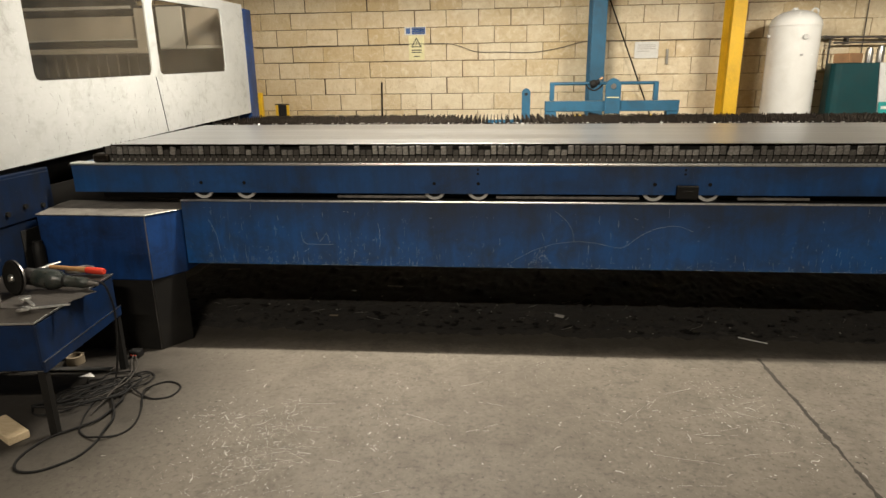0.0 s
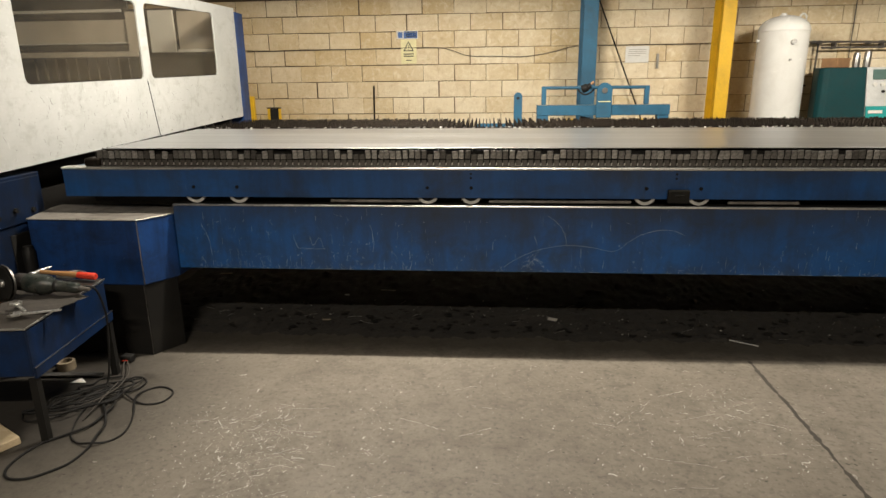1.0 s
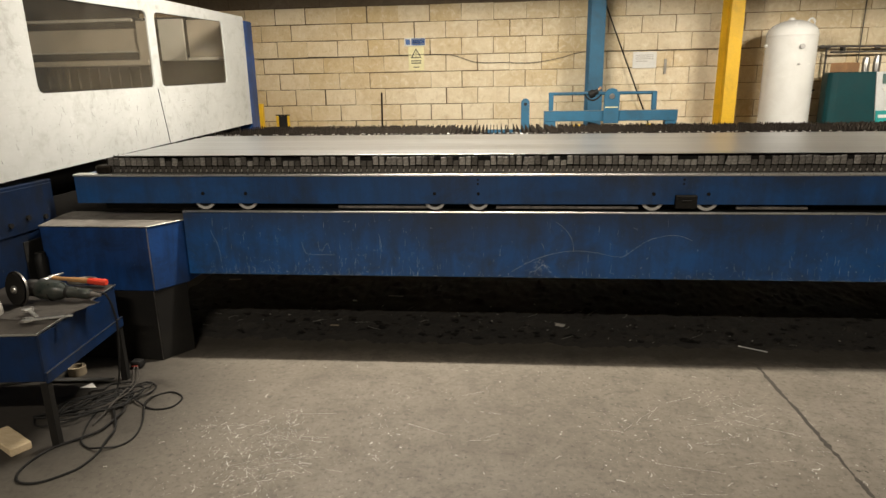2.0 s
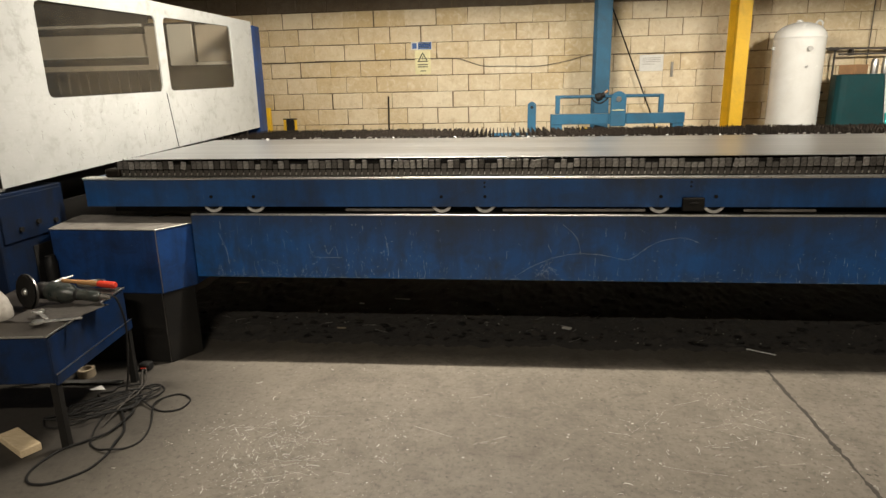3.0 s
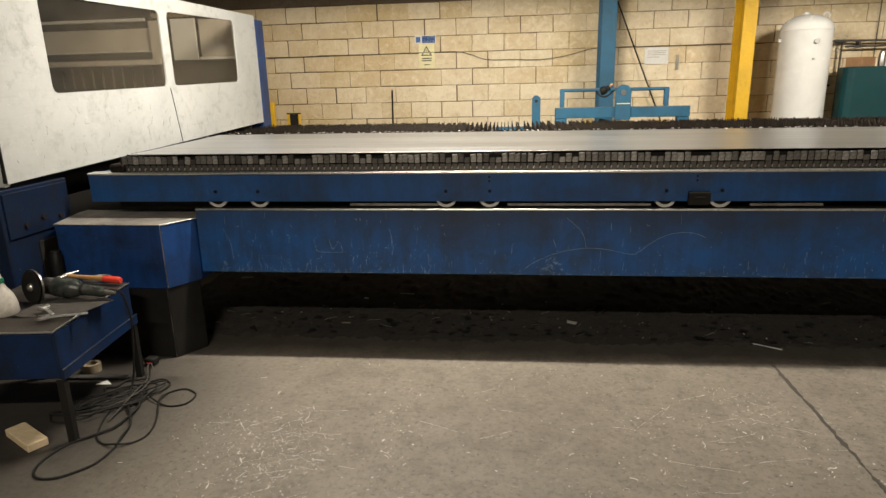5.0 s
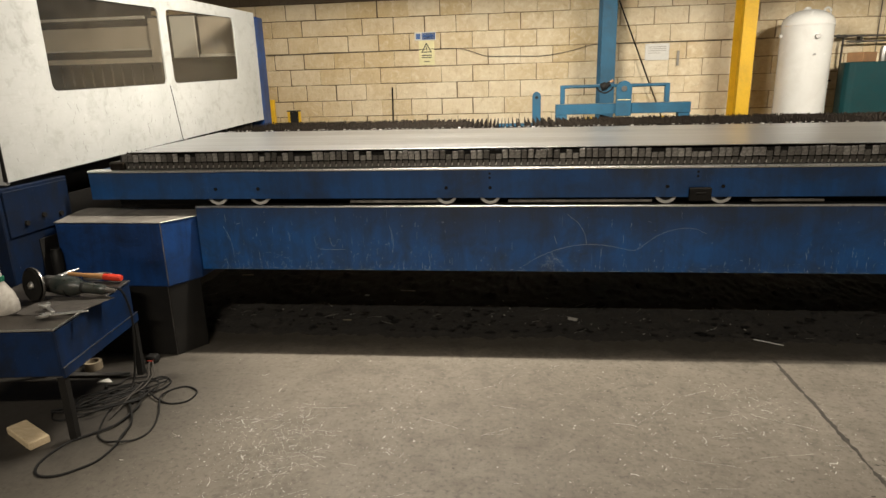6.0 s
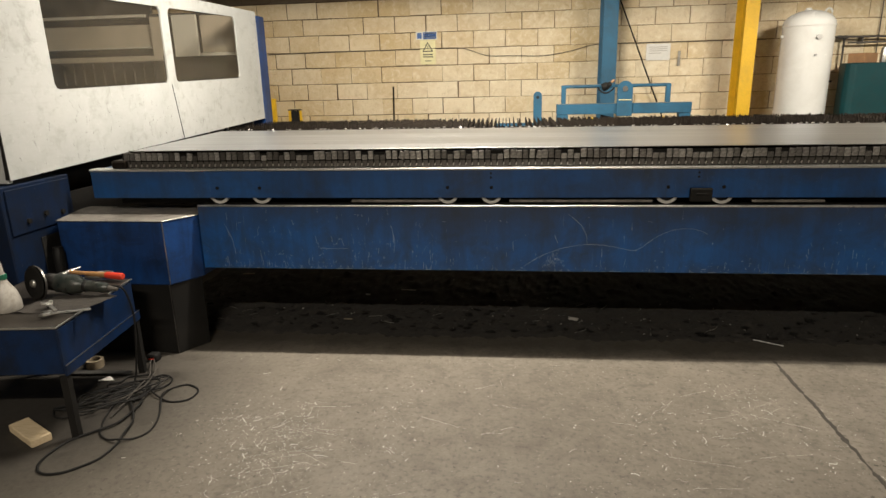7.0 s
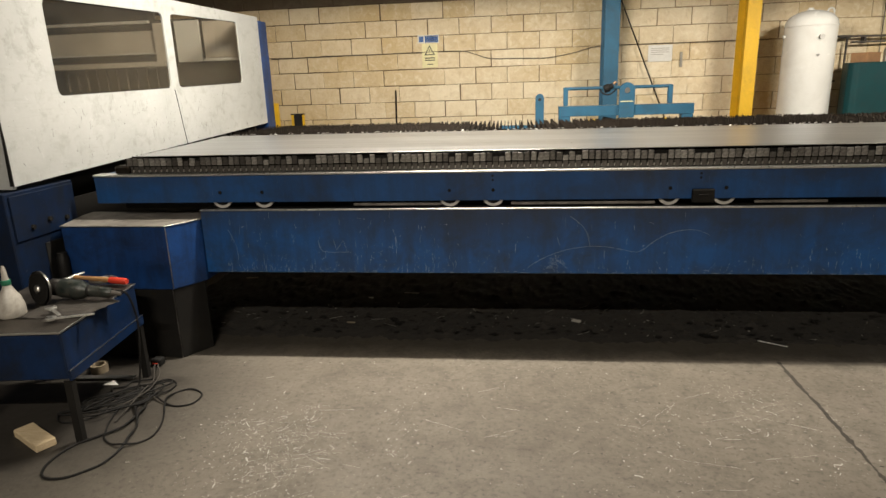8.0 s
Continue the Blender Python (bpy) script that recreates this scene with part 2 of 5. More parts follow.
TAB = tab_material()
TOPPLATE = paint("scuffed_cover_top", (0.24, 0.22, 0.195), 0.36, dirt=(0.05, 0.043, 0.035), amount=0.95, scale=6, chips=0.5, bare=(0.55, 0.53, 0.5), flake=40)
RUBBER = paint("black_rubber", (0.01, 0.0095, 0.009), 0.62, amount=0.5, dirt=(0.024, 0.021, 0.018), scale=8, sheen=0.25)
GREYCASE = paint("dark_green_tool_case", (0.02, 0.026, 0.023), 0.3, dirt=(0.07, 0.06, 0.048), amount=0.75, scale=16, chips=0.4, flake=90, bump=0.4)
PLASTIC = paint("dusty_white_plastic", (0.5, 0.47, 0.42), 0.4, dirt=(0.16, 0.13, 0.1), amount=0.6, scale=9)
GREENCAP = paint("green_plastic", (0.02, 0.16, 0.09), 0.4, amount=0.1)
CARD = paint("brown_cardboard", (0.33, 0.18, 0.085), 0.8, amount=0.2, scale=6)
TAPE = paint("parcel_tape_roll", (0.25, 0.2, 0.135), 0.6, amount=0.4, scale=10)
PAPER = paint("white_notice_card", (0.75, 0.74, 0.7), 0.6, dirt=(0.5, 0.46, 0.38), amount=0.2)
SIGNBLUE = paint("blue_sign_print", (0.035, 0.12, 0.36), 0.45, amount=0.1)
SIGNYEL = paint("pale_yellow_sign", (0.82, 0.75, 0.42), 0.5, dirt=(0.5, 0.45, 0.3), amount=0.2)
INK = paint("dark_sign_print", (0.05, 0.05, 0.04), 0.6, amount=0.1)
HOSE = paint("yellow_hose", (0.75, 0.5, 0.03), 0.45, amount=0.25)
TEAL = paint("bright_teal_trim", (0.02, 0.33, 0.32), 0.4, amount=0.1)
SCREEN = paint("green_grey_display", (0.12, 0.2, 0.18), 0.25, amount=0.1)
DULLPAINT = paint("dark_ceiling_sheet", (0.1, 0.095, 0.09), 0.7, amount=0.3, scale=0.7)
PLASTER = paint("painted_hall_wall", (0.42, 0.37, 0.29), 0.8, dirt=(0.2, 0.17, 0.12), amount=0.4, scale=0.8)


def sheet_material():
    n = Net("mill_finish_sheet_steel")
    streak = n.noise(3.0, 6, 0.7, n.stretch(0.1, 3.2, 1))
    fine = n.noise(60, 3, 0.5, n.stretch(0.5, 6, 1))
    cloud = n.noise(2.2, 4)
    c = n.mix(n.ramp(streak, 0.3, 0.7), (0.42, 0.43, 0.44), (0.68, 0.69, 0.7))
    c = n.mix(n.ramp(cloud, 0.5, 0.8, 0, 0.3), c, (0.42, 0.425, 0.425))
    n.bump(fine, 0.03, 0.0005)
    return n.done(c, n.math("ADD", n.ramp(streak, 0.3, 0.7, 0.26, 0.36), n.ramp(fine, 0.3, 0.7, 0.0, 0.05)), 0.92)


SHEET = sheet_material()


def block_material(name, tint=None):
    n = Net(name)
    rnd = n.node("ShaderNodeObjectInfo").outputs["Random"]
    isl = n.node("ShaderNodeNewGeometry").outputs["Random Per Island"]
    r = n.math("FRACT", n.math("ADD", rnd, isl), 0)
    r2 = n.math("FRACT", n.math("MULTIPLY", r, 7.31), 0)
    wide = n.noise(0.55, 4, 0.6, n.node("ShaderNodeNewGeometry").outputs["Position"])
    tone = n.ramp(n.math("ADD", n.math("MULTIPLY", r, 0.3), wide), 0.45, 0.85)
    c = n.mix(tone, (0.58, 0.45, 0.255), (0.77, 0.67, 0.49))
    c = n.mix(n.ramp(r2, 0.6, 1.0, 0, 0.35), c, (0.78, 0.7, 0.54))
    # world-size noise, shifted from block to block
    sh = n.node("ShaderNodeCombineXYZ", X=n.math("MULTIPLY", r, 37.0), Y=0.0, Z=n.math("MULTIPLY", r2, 23.0))
    at = n.node("ShaderNodeVectorMath")
    n.t.links.new(n.co, at.inputs[0])
    n.t.links.new(sh.outputs[0], at.inputs[1])
    at = at.outputs[0]
    n2, n3, n4 = n.noise(5, 6, 0.7, at, 0.4), n.noise(42, 5, 0.62, at), n.noise(11, 5, 0.7, at, 0.8)
    c = n.mix(n.ramp(n2, 0.5, 0.75, 0, 0.45), c, (0.47, 0.35, 0.2))
    c = n.mix(n.ramp(n4, 0.5, 0.7, 0, 0.6), c, (0.84, 0.77, 0.61))
    c = n.mix(n.ramp(n4, 0.44, 0.28, 0, 0.5), c, (0.4, 0.28, 0.14))
    c = n.mix(n.ramp(n3, 0.58, 0.82, 0, 0.4), c, (0.3, 0.21, 0.12))
    # fume stains, strongest by the cutting machine
    p = n.node("ShaderNodeSeparateXYZ")
    n.t.links.new(n.node("ShaderNodeNewGeometry").outputs["Position"], p.inputs[0])
    fume = n.ramp(n.math("ADD", p.outputs[0], n.math("MULTIPLY", wide, 5.0)), 4.2, 0.0, 0, 0.42)
    c = n.mix(fume, c, (0.46, 0.3, 0.11))
    if tint:
        c = n.mix(n.ramp(n2, 0.3, 0.8, 0.86, 0.97), c, tint)
    n.bump(n.math("ADD", n.math("MULTIPLY", n3, 0.7), n.math("ADD", n4, n.math("MULTIPLY", n2, 2.2))), 0.9, 0.012)
    return n.done(c, 0.7)


BLOCK = block_material("painted_concrete_block")
BLOCK_DARK = block_material("dark_brown_painted_block", (0.055, 0.034, 0.018))


def mortar_material():
    """Pale at the far end, browned by fumes towards the cutting machine."""
    n = Net("stained_mortar")
    p = n.node("ShaderNodeSeparateXYZ")
    n.t.links.new(n.co, p.inputs[0])
    wide, fine = n.noise(0.9, 5, 0.6), n.noise(14, 5, 0.65)
    c = n.mix(n.ramp(n.math("ADD", p.outputs[0], n.math("MULTIPLY", wide, 4.0)), 6.0, 1.0), (0.34, 0.25, 0.145), (0.075, 0.047, 0.022))
    c = n.mix(n.ramp(fine, 0.45, 0.7, 0, 0.7), c, (0.05, 0.032, 0.016))
    n.bump(fine, 0.5, 0.004)
    return n.done(c, 0.9)


MORTAR = mortar_material()


def floor_material():
    n = Net("worn_concrete_floor")
    a, b, c3, d = n.noise(0.6, 5, 0.6), n.noise(4, 6, 0.7, dist=0.3), n.noise(38, 5, 0.65), n.noise(14, 6, 0.7, dist=0.5)
    c = n.mix(n.ramp(a, 0.35, 0.68), (0.14, 0.121, 0.096), (0.215, 0.19, 0.155))
    c = n.mix(n.ramp(b, 0.46, 0.7, 0, 0.5), c, (0.088, 0.0749, 0.0592))
    c = n.mix(n.ramp(d, 0.5, 0.72, 0, 0.5), c, (0.075, 0.0634, 0.0495))
    c = n.mix(n.ramp(d, 0.42, 0.28, 0, 0.3), c, (0.24, 0.211, 0.172))
    c = n.mix(n.ramp(c3, 0.52, 0.7, 0, 0.75), c, (0.06, 0.0499, 0.0397))
    c = n.mix(n.ramp(c3, 0.42, 0.28, 0, 0.35), c, (0.26, 0.23, 0.19))
    patch = n.ramp(n.noise(1.5, 3), 0.4, 0.62)
    scuff = n.ramp(n.noise(24, 6, 0.75, dist=2.2), 0.64, 0.69)
    c = n.mix(n.math("MULTIPLY", n.math("MULTIPLY", scuff, patch), 0.8), c, (0.46, 0.423, 0.353))
    fleck = n.ramp(n.noise(80, 3, 0.55, dist=0.8), 0.685, 0.72)
    c = n.mix(n.math("MULTIPLY", fleck, n.ramp(patch, 0, 1, 0.25, 0.9)), c, (0.55, 0.509, 0.433))
    pit = n.ramp(n.noise(85, 3), 0.66, 0.71, 0, 0.8)
    c = n.mix(pit, c, (0.045, 0.0374, 0.0292))
    # trodden oily dirt round the trolley, with the trolley's shade painted in too
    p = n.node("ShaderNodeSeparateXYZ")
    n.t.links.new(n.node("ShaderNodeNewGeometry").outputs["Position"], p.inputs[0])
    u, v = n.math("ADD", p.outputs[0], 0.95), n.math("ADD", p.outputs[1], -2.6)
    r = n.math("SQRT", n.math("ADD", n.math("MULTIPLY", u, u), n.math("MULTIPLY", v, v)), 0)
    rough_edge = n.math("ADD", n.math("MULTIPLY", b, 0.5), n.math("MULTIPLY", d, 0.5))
    oil_or_shade = n.ramp(n.math("ADD", r, rough_edge), 1.14, 1.95, 0.94, 0)
    c = n.mix(oil_or_shade, c, (0.02, 0.0167, 0.0133))
    # cutting dust, and the table's shade painted into the strip before it
    table_shade = n.ramp(n.math("ADD", p.outputs[1], n.math("MULTIPLY", rough_edge, 0.25)), 3.42, 3.62, 0, 0.78)
    c = n.mix(table_shade, c, (0.024, 0.02, 0.0155))
    n.bump(n.math("ADD", n.math("MULTIPLY", b, 2), n.math("ADD", c3, d)), 0.35, 0.003)
    return n.done(c, n.ramp(b, 0.3, 0.75, 0.5, 0.78))


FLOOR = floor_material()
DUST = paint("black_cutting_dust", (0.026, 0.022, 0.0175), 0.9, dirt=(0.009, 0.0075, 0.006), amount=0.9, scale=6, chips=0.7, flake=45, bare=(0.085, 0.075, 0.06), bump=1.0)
SCUFF = paint("pale_floor_scuff", (0.68, 0.66, 0.61), 0.7, amount=0.1)
NICK = paint("pale_paint_nick", (0.5, 0.55, 0.6), 0.6, amount=0.3, scale=6)
CRACK = paint("dirt_filled_joint", (0.064, 0.056, 0.046), 0.9, amount=0.5, scale=9, bump=0.6)
GLOW = bpy.data.materials.new("lit_tube")
GLOW.use_nodes = True
GLOW.node_tree.nodes["Principled BSDF"].inputs["Emission Color"].default_value = (*WARM, 1)
GLOW.node_tree.nodes["Principled BSDF"].inputs["Emission Strength"].default_value = 6


def pane_material():
    """Scratched, dusty polycarbonate: part clear, part milky."""
    m = bpy.data.materials.new("scratched_polycarbonate")
    m.use_nodes = True
    t = m.node_tree
    t.nodes.remove(t.nodes["Principled BSDF"])
    out = t.nodes["Material Output"]
    clear, gloss, haze = (t.nodes.new("ShaderNodeBsdf" + k) for k in ("Transparent", "Glossy", "Diffuse"))
    clear.inputs["Color"].default_value = (0.9, 0.86, 0.79, 1)
    gloss.inputs["Roughness"].default_value = 0.12
    haze.inputs["Color"].default_value = (0.42, 0.38, 0.32, 1)
    nz = t.nodes.new("ShaderNodeTexNoise")
    nz.inputs["Scale"].default_value = 7
    mr = t.nodes.new("ShaderNodeMapRange")
    mr.inputs["To Min"].default_value, mr.inputs["To Max"].default_value = 0.0, 0.06
    t.links.new(nz.outputs["Fac"], mr.inputs["Value"])
    a, b = t.nodes.new("ShaderNodeMixShader"), t.nodes.new("ShaderNodeMixShader")
    t.links.new(mr.outputs["Result"], a.inputs[0])
    t.links.new(clear.outputs[0], a.inputs[1])
    t.links.new(haze.outputs[0], a.inputs[2])
    b.inputs[0].default_value = 0.05
    t.links.new(a.outputs[0], b.inputs[1])
    t.links.new(gloss.outputs[0], b.inputs[2])
    t.links.new(b.outputs[0], out.inputs["Surface"])
    return m


PANE = pane_material()

# ---- hall ----
X0, X1, Y0, WALL_Y, TOP = -8.0, 13.0, -9.0, 9.0, 7.0

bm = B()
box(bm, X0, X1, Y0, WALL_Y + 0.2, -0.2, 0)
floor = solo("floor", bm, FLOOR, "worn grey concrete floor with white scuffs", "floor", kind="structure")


def joint():
    """Crumbling filled joint between two floor slabs, with ragged spalled edges."""
    bm = B()
    ys = [0.2 + 0.011 * i for i in range(290)]
    rows = []
    for y in ys:
        w = max(0.0015, 0.0095 + 0.008 * noise.noise((y * 4, 1, 0)) + 0.012 * noise.noise((y * 26, 7, 0)) + 0.006 * noise.noise((y * 70, 2, 0)))
        dx = 0.014 * noise.noise((y * 3, 4, 2)) + 0.006 * noise.noise((y * 14, 4, 9))
        x = 3.278 + dx
        rows.append([bm.verts.new((x - w, y, 0.0012)), bm.verts.new((x + 0.004 * noise.noise((y * 40, 2, 2)), y, 0.0022)), bm.verts.new((x + w, y, 0.0012))])
    for a, b in zip(rows, rows[1:]):
        bm.faces.new((a[0], a[1], b[1], b[0]))
        bm.faces.new((a[1], a[2], b[2], b[1]))
    return solo("floor_joint", bm, CRACK, "crumbling dirt-filled joint between concrete floor slabs", "floor joint", kind="structure")


joint()
for nm, e in (("wall_south", (X0, X1, Y0 - 0.2, Y0, 0, TOP)), ("wall_west", (X0 - 0.2, X0, Y0, WALL_Y, 0, TOP)), ("wall_east", (X1, X1 + 0.2, Y0, WALL_Y, 0, TOP))):
    bm = B()
    box(bm, *e)
    solo(nm, bm, PLASTER, "plain painted hall wall in shade", "wall", kind="structure")
bm = B()
box(bm, X0, X1, Y0, WALL_Y + 0.2, TOP, TOP + 0.15)
for i in range(12):
    box(bm, X0, X1, Y0 + 0.8 + i * 1.5, Y0 + 0.95 + i * 1.5, TOP - 0.2, TOP - 0.004)
solo("ceiling", bm, DULLPAINT, "dark ribbed sheet roof over the hall", "ceiling", kind="structure")


def lamp(x, y, LAMP_Z, length, watts, lip, tilt):
    t = thing("ceiling_light", (x, y, LAMP_Z), "unseen long trough ceiling light hanging over the hall", "lamp", "ceiling lights")
    bm = B()
    w = 0.33
    box(bm, x - length / 2, x + length / 2, y - w, y + w, LAMP_Z + 0.03, LAMP_Z + 0.05)
    for s in (-1, 1):
        box(bm, x - length / 2, x + length / 2, y + s * w - 0.006, y + s * w + 0.006, LAMP_Z - lip, LAMP_Z + 0.03)
    part("housing", bm, INNER, t)
    for s in (-1, 1):
        bm = B()
        rod(bm, (x + s * length * 0.4, y, LAMP_Z + 0.05), (x + s * length * 0.4, y, TOP), 0.008, 8)
        part("hanger", bm, STEEL, t)
    bm = B()
    rod(bm, (x - length / 2 + 0.05, y, LAMP_Z + 0.018), (x + length / 2 - 0.05, y, LAMP_Z + 0.018), 0.01, 10)
    part("tube", bm, GLOW, t)
    d = bpy.data.lights.new("tube_light", "AREA")
    d.shape, d.size, d.size_y, d.energy, d.color = "RECTANGLE", length - 0.1, 0.055, watts, WARM
    o = new("tube_light", d)
    o.location = (x, y, LAMP_Z + 0.005)
    o.rotation_euler = (radians(tilt), 0, 0)


for row in FITTINGS:
    lamp(*row)

# ---- lifting table ----
FRONT = 3.43      # front face of the lifting beam
BEAM_X0, BEAM_X1 = -0.226, 5.75
lift = thing("lifting_table", (2.5, 4.6, 0.0), "scratched blue steel lifting table frame of a sheet cutter", "lifting table")


def beam_profile(bm, x0, x1, y, s, z0, z1, t=0.012, w=0.1):
    """Channel with its web at y and flanges running to y + s * w."""
    pts = [(y, z0), (y + s * w, z0), (y + s * w, z0 + t), (y + s * t, z0 + t), (y + s * t, z1 - t), (y + s * w, z1 - t), (y + s * w, z1), (y, z1)]
    return prism(bm, pts, x0, x1, axis="x")


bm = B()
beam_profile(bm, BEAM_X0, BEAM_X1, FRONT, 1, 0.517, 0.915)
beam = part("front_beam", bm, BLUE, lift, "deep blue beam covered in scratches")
bm = B()
box(bm, BEAM_X0, BEAM_X1, FRONT - 0.007, FRONT + 0.014, 0.9155, 0.927, 0.004, seg=2)
part("rail", bm, STEEL, beam, "bright worn steel rail edge")
# added black strip stands in for the pallet's shade on the flange
bm = B()
box(bm, BEAM_X0, BEAM_X1, FRONT + 0.016, FRONT + 0.12, 0.916, 0.922, 0.001)
part("dark_rail_bed", bm, BLACK, beam)
bm = B()
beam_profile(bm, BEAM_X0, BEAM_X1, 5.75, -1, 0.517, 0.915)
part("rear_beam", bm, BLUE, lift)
for x in (-0.1, 1.85, 3.8, 5.6):
    bm = B()
    box(bm, x, x + 0.12, FRONT + 0.1, 5.65, 0.7, 0.9, 0.004)
    part("cross_beam", bm, BLACK, lift)
# long wavy gouge and its companions, scratched through the paint
GOUGES = [
    ([(1.816, 0.549), (1.9, 0.605), (2.008, 0.652), (2.11, 0.678), (2.214, 0.687), (2.33, 0.676), (2.445, 0.652), (2.49, 0.662), (2.537, 0.7), (2.6, 0.745), (2.675, 0.775), (2.75, 0.787), (2.81, 0.78), (2.87, 0.755)], 0.0011),
    ([(2.07, 0.87), (2.14, 0.81), (2.175, 0.75), (2.185, 0.69)], 0.001),
    ([(0.52, 0.73), (0.54, 0.66), (0.6, 0.65), (0.72, 0.65)], 0.001), ([(0.62, 0.73), (0.64, 0.67), (0.68, 0.72), (0.7, 0.66)], 0.001),
    ([(1.0, 0.8), (1.02, 0.7), (1.01, 0.63)], 0.001),
    ([(-0.06, 0.8), (-0.02, 0.7), (-0.01, 0.6)], 0.001),
]
for pts, r in GOUGES:
    bm = B()
    tube(bm, [(x, FRONT - r * 0.2, z) for x, z in pts], r * 0.55, 5, 8)
    part("scratch", bm, NICK, beam, "pale scratch through the paint")
rs = random.Random(5)
bm = B()
for i in range(820):
    x = rs.uniform(-0.1, 1.4) if i % 3 == 0 else rs.uniform(-0.1, 5.6)
    z = 0.519 + rs.random() ** 3 * 0.36
    l = 0.002 + 0.06 * rs.random() ** 5
    dx = rs.gauss(0, 0.05 * l) if rs.random() < 0.9 else rs.gauss(0, 0.012)
    if i > 770:
        x, z, l, dx = rs.gauss(1.985, 0.035), max(0.53, rs.gauss(0.575, 0.025)), rs.uniform(0.003, 0.02), rs.gauss(0, 0.01)
    tube(bm, [(x, FRONT - 0.0001, z), (x + dx, FRONT - 0.0001, z + l)], rs.uniform(0.0002, 0.0006) if l > 0.012 else rs.uniform(0.0003, 0.0012), 4, 1)
for i in range(90):
    # pale scrapes along the lower edge
    x, l = rs.uniform(-0.1, 5.6), rs.uniform(0.005, 0.035)
    tube(bm, [(x, FRONT - 0.0001, 0.5195), (x + l, FRONT - 0.0001, 0.5195)], rs.uniform(0.0004, 0.001), 4, 1)
part("scratch_field", bm, NICK, beam, "pale nicks along the lower edge", kind="stuff")

# sheet-metal box at the end, over the lifting column
BOX = [(-1.04, 3.235), (-0.356, 3.226), (-0.232, 3.425), (-0.232, 3.66), (-1.14, 3.66)]
bm = B()
prism(bm, BOX, 0.462, 0.862, 0.006)
cover = part("column_cover", bm, BLUE_BOX, lift, "bright blue folded sheet-metal cover")
bm = B()
prism(bm, [(-1.043, 3.231), (-0.354, 3.222), (-0.229, 3.424), (-0.229, 3.663), (-1.143, 3.663)], 0.862, 0.87, 0.002)
part("cover_top", bm, TOPPLATE, cover, "scuffed grey top plate")
bm = B()
box(bm, -0.229, -0.163, 3.5, 3.64, 0.53, 0.85, 0.004)
part("bracket", bm, BLACK, cover)
bm = B()
box(bm, -0.3585, -0.3535, 3.2235, 3.2285, 0.468, 0.86, 0.001)
part("worn_or_lit_edge", bm, TOOL, cover, "corner worn to bare steel")
bm = B()
tube(bm, [(-1.04, 3.2305, 0.8665), (-0.356, 3.2215, 0.8665)], 0.0022, 6, 1)
tube(bm, [(-0.354, 3.2215, 0.8665), (-0.2285, 3.4235, 0.8665)], 0.0022, 6, 1)
part("worn_rim", bm, STEEL, cover, "bright worn rim of the top plate")
base = thing("column_base", (-0.65, 3.45, 0), "black grimy base of the lifting column on the floor", "machine base")
bm = B()
prism(bm, [(-1.0, 3.25), (-0.364, 3.234), (-0.247, 3.42), (-0.26, 3.44), (-0.42, 3.65), (-1.1, 3.65)], 0.0, 0.62, 0.006)
part("sleeve", bm, BLACK, base)
bm = B()
box(bm, -0.366, -0.362, 3.2315, 3.2355, 0.004, 0.46, 0.001)
part("worn_or_lit_edge", bm, CLIP, base, "corner worn to bare steel")
bm = B()
box(bm, -1.02, -0.46, 3.3, 3.7, 0.0, 0.012)
part("foot_plate", bm, BLACK, base)
base2 = thing("column_base", (5.2, 4.6, 0), "black grimy base of the lifting column on the floor", "machine base")
bm = B()
prism(bm, [(4.9, 4.3), (5.5, 4.3), (5.5, 4.9), (4.9, 4.9)], 0, 0.71, 0.006)
part("sleeve", bm, BLACK, base2)

# ---- shuttle pallet on the lifting table ----
PF = 3.46
PX0, PX1, PB = -0.925, 5.7, 6.16
pallet = thing("shuttle_pallet", (2.4, 4.7, 0.93), "blue shuttle pallet with rows of burnt steel slats", "pallet")
bm = B()
pts = [(PX0, 0.966), (PX1, 0.966), (PX1, 1.132), (PX0, 1.132)]
prism(bm, pts, PF, PF + 0.012, axis="y")
box(bm, PX0, PX1, PF + 0.012, PF + 0.07, 1.12, 1.132)
box(bm, PX0, PX1, PF + 0.012, PF + 0.06, 0.968, 0.978)
front = part("front_frame", bm, BLUE_OILY, pallet)
bm = B()
box(bm, PX0 - 0.004, PX1, PF - 0.008, PF + 0.075, 1.1335, 1.149, 0.006, seg=2)
part("wear_strip", bm, STEEL, front, "bright worn top edge")
for nm, e in (("rear_frame", (PX0, PX1, PB - 0.05, PB, 0.96, 1.14)), ("end_frame", (PX0, PX0 + 0.05, PF + 0.08, PB - 0.054, 0.96, 1.14)), ("end_frame", (PX1 - 0.05, PX1, PF + 0.08, PB - 0.054, 0.96, 1.14))):
    bm = B()
    box(bm, *e, 0.004)
    part(nm, bm, BLUE_OILY, pallet)
# added black strip keeps the gap under the frame as dark as shade
bm = B()
box(bm, PX0 + 0.08, PX1 - 0.1, PF + 0.16, PF + 0.17, 0.902, 0.976)
part("gap_shade", bm, RUBBER, pallet, "black strip added for the shade in the gap under the frame")
for x0, x1 in ((0.75, 1.3), (1.72, 2.56), (3.12, 3.52)):
    bm = B()
    box(bm, x0, x1, PF + 0.025, PF + 0.045, 0.932, 0.948, 0.002)
    part("guide_bar", bm, TOPPLATE, pallet, "grey guide bar in the gap under the frame")
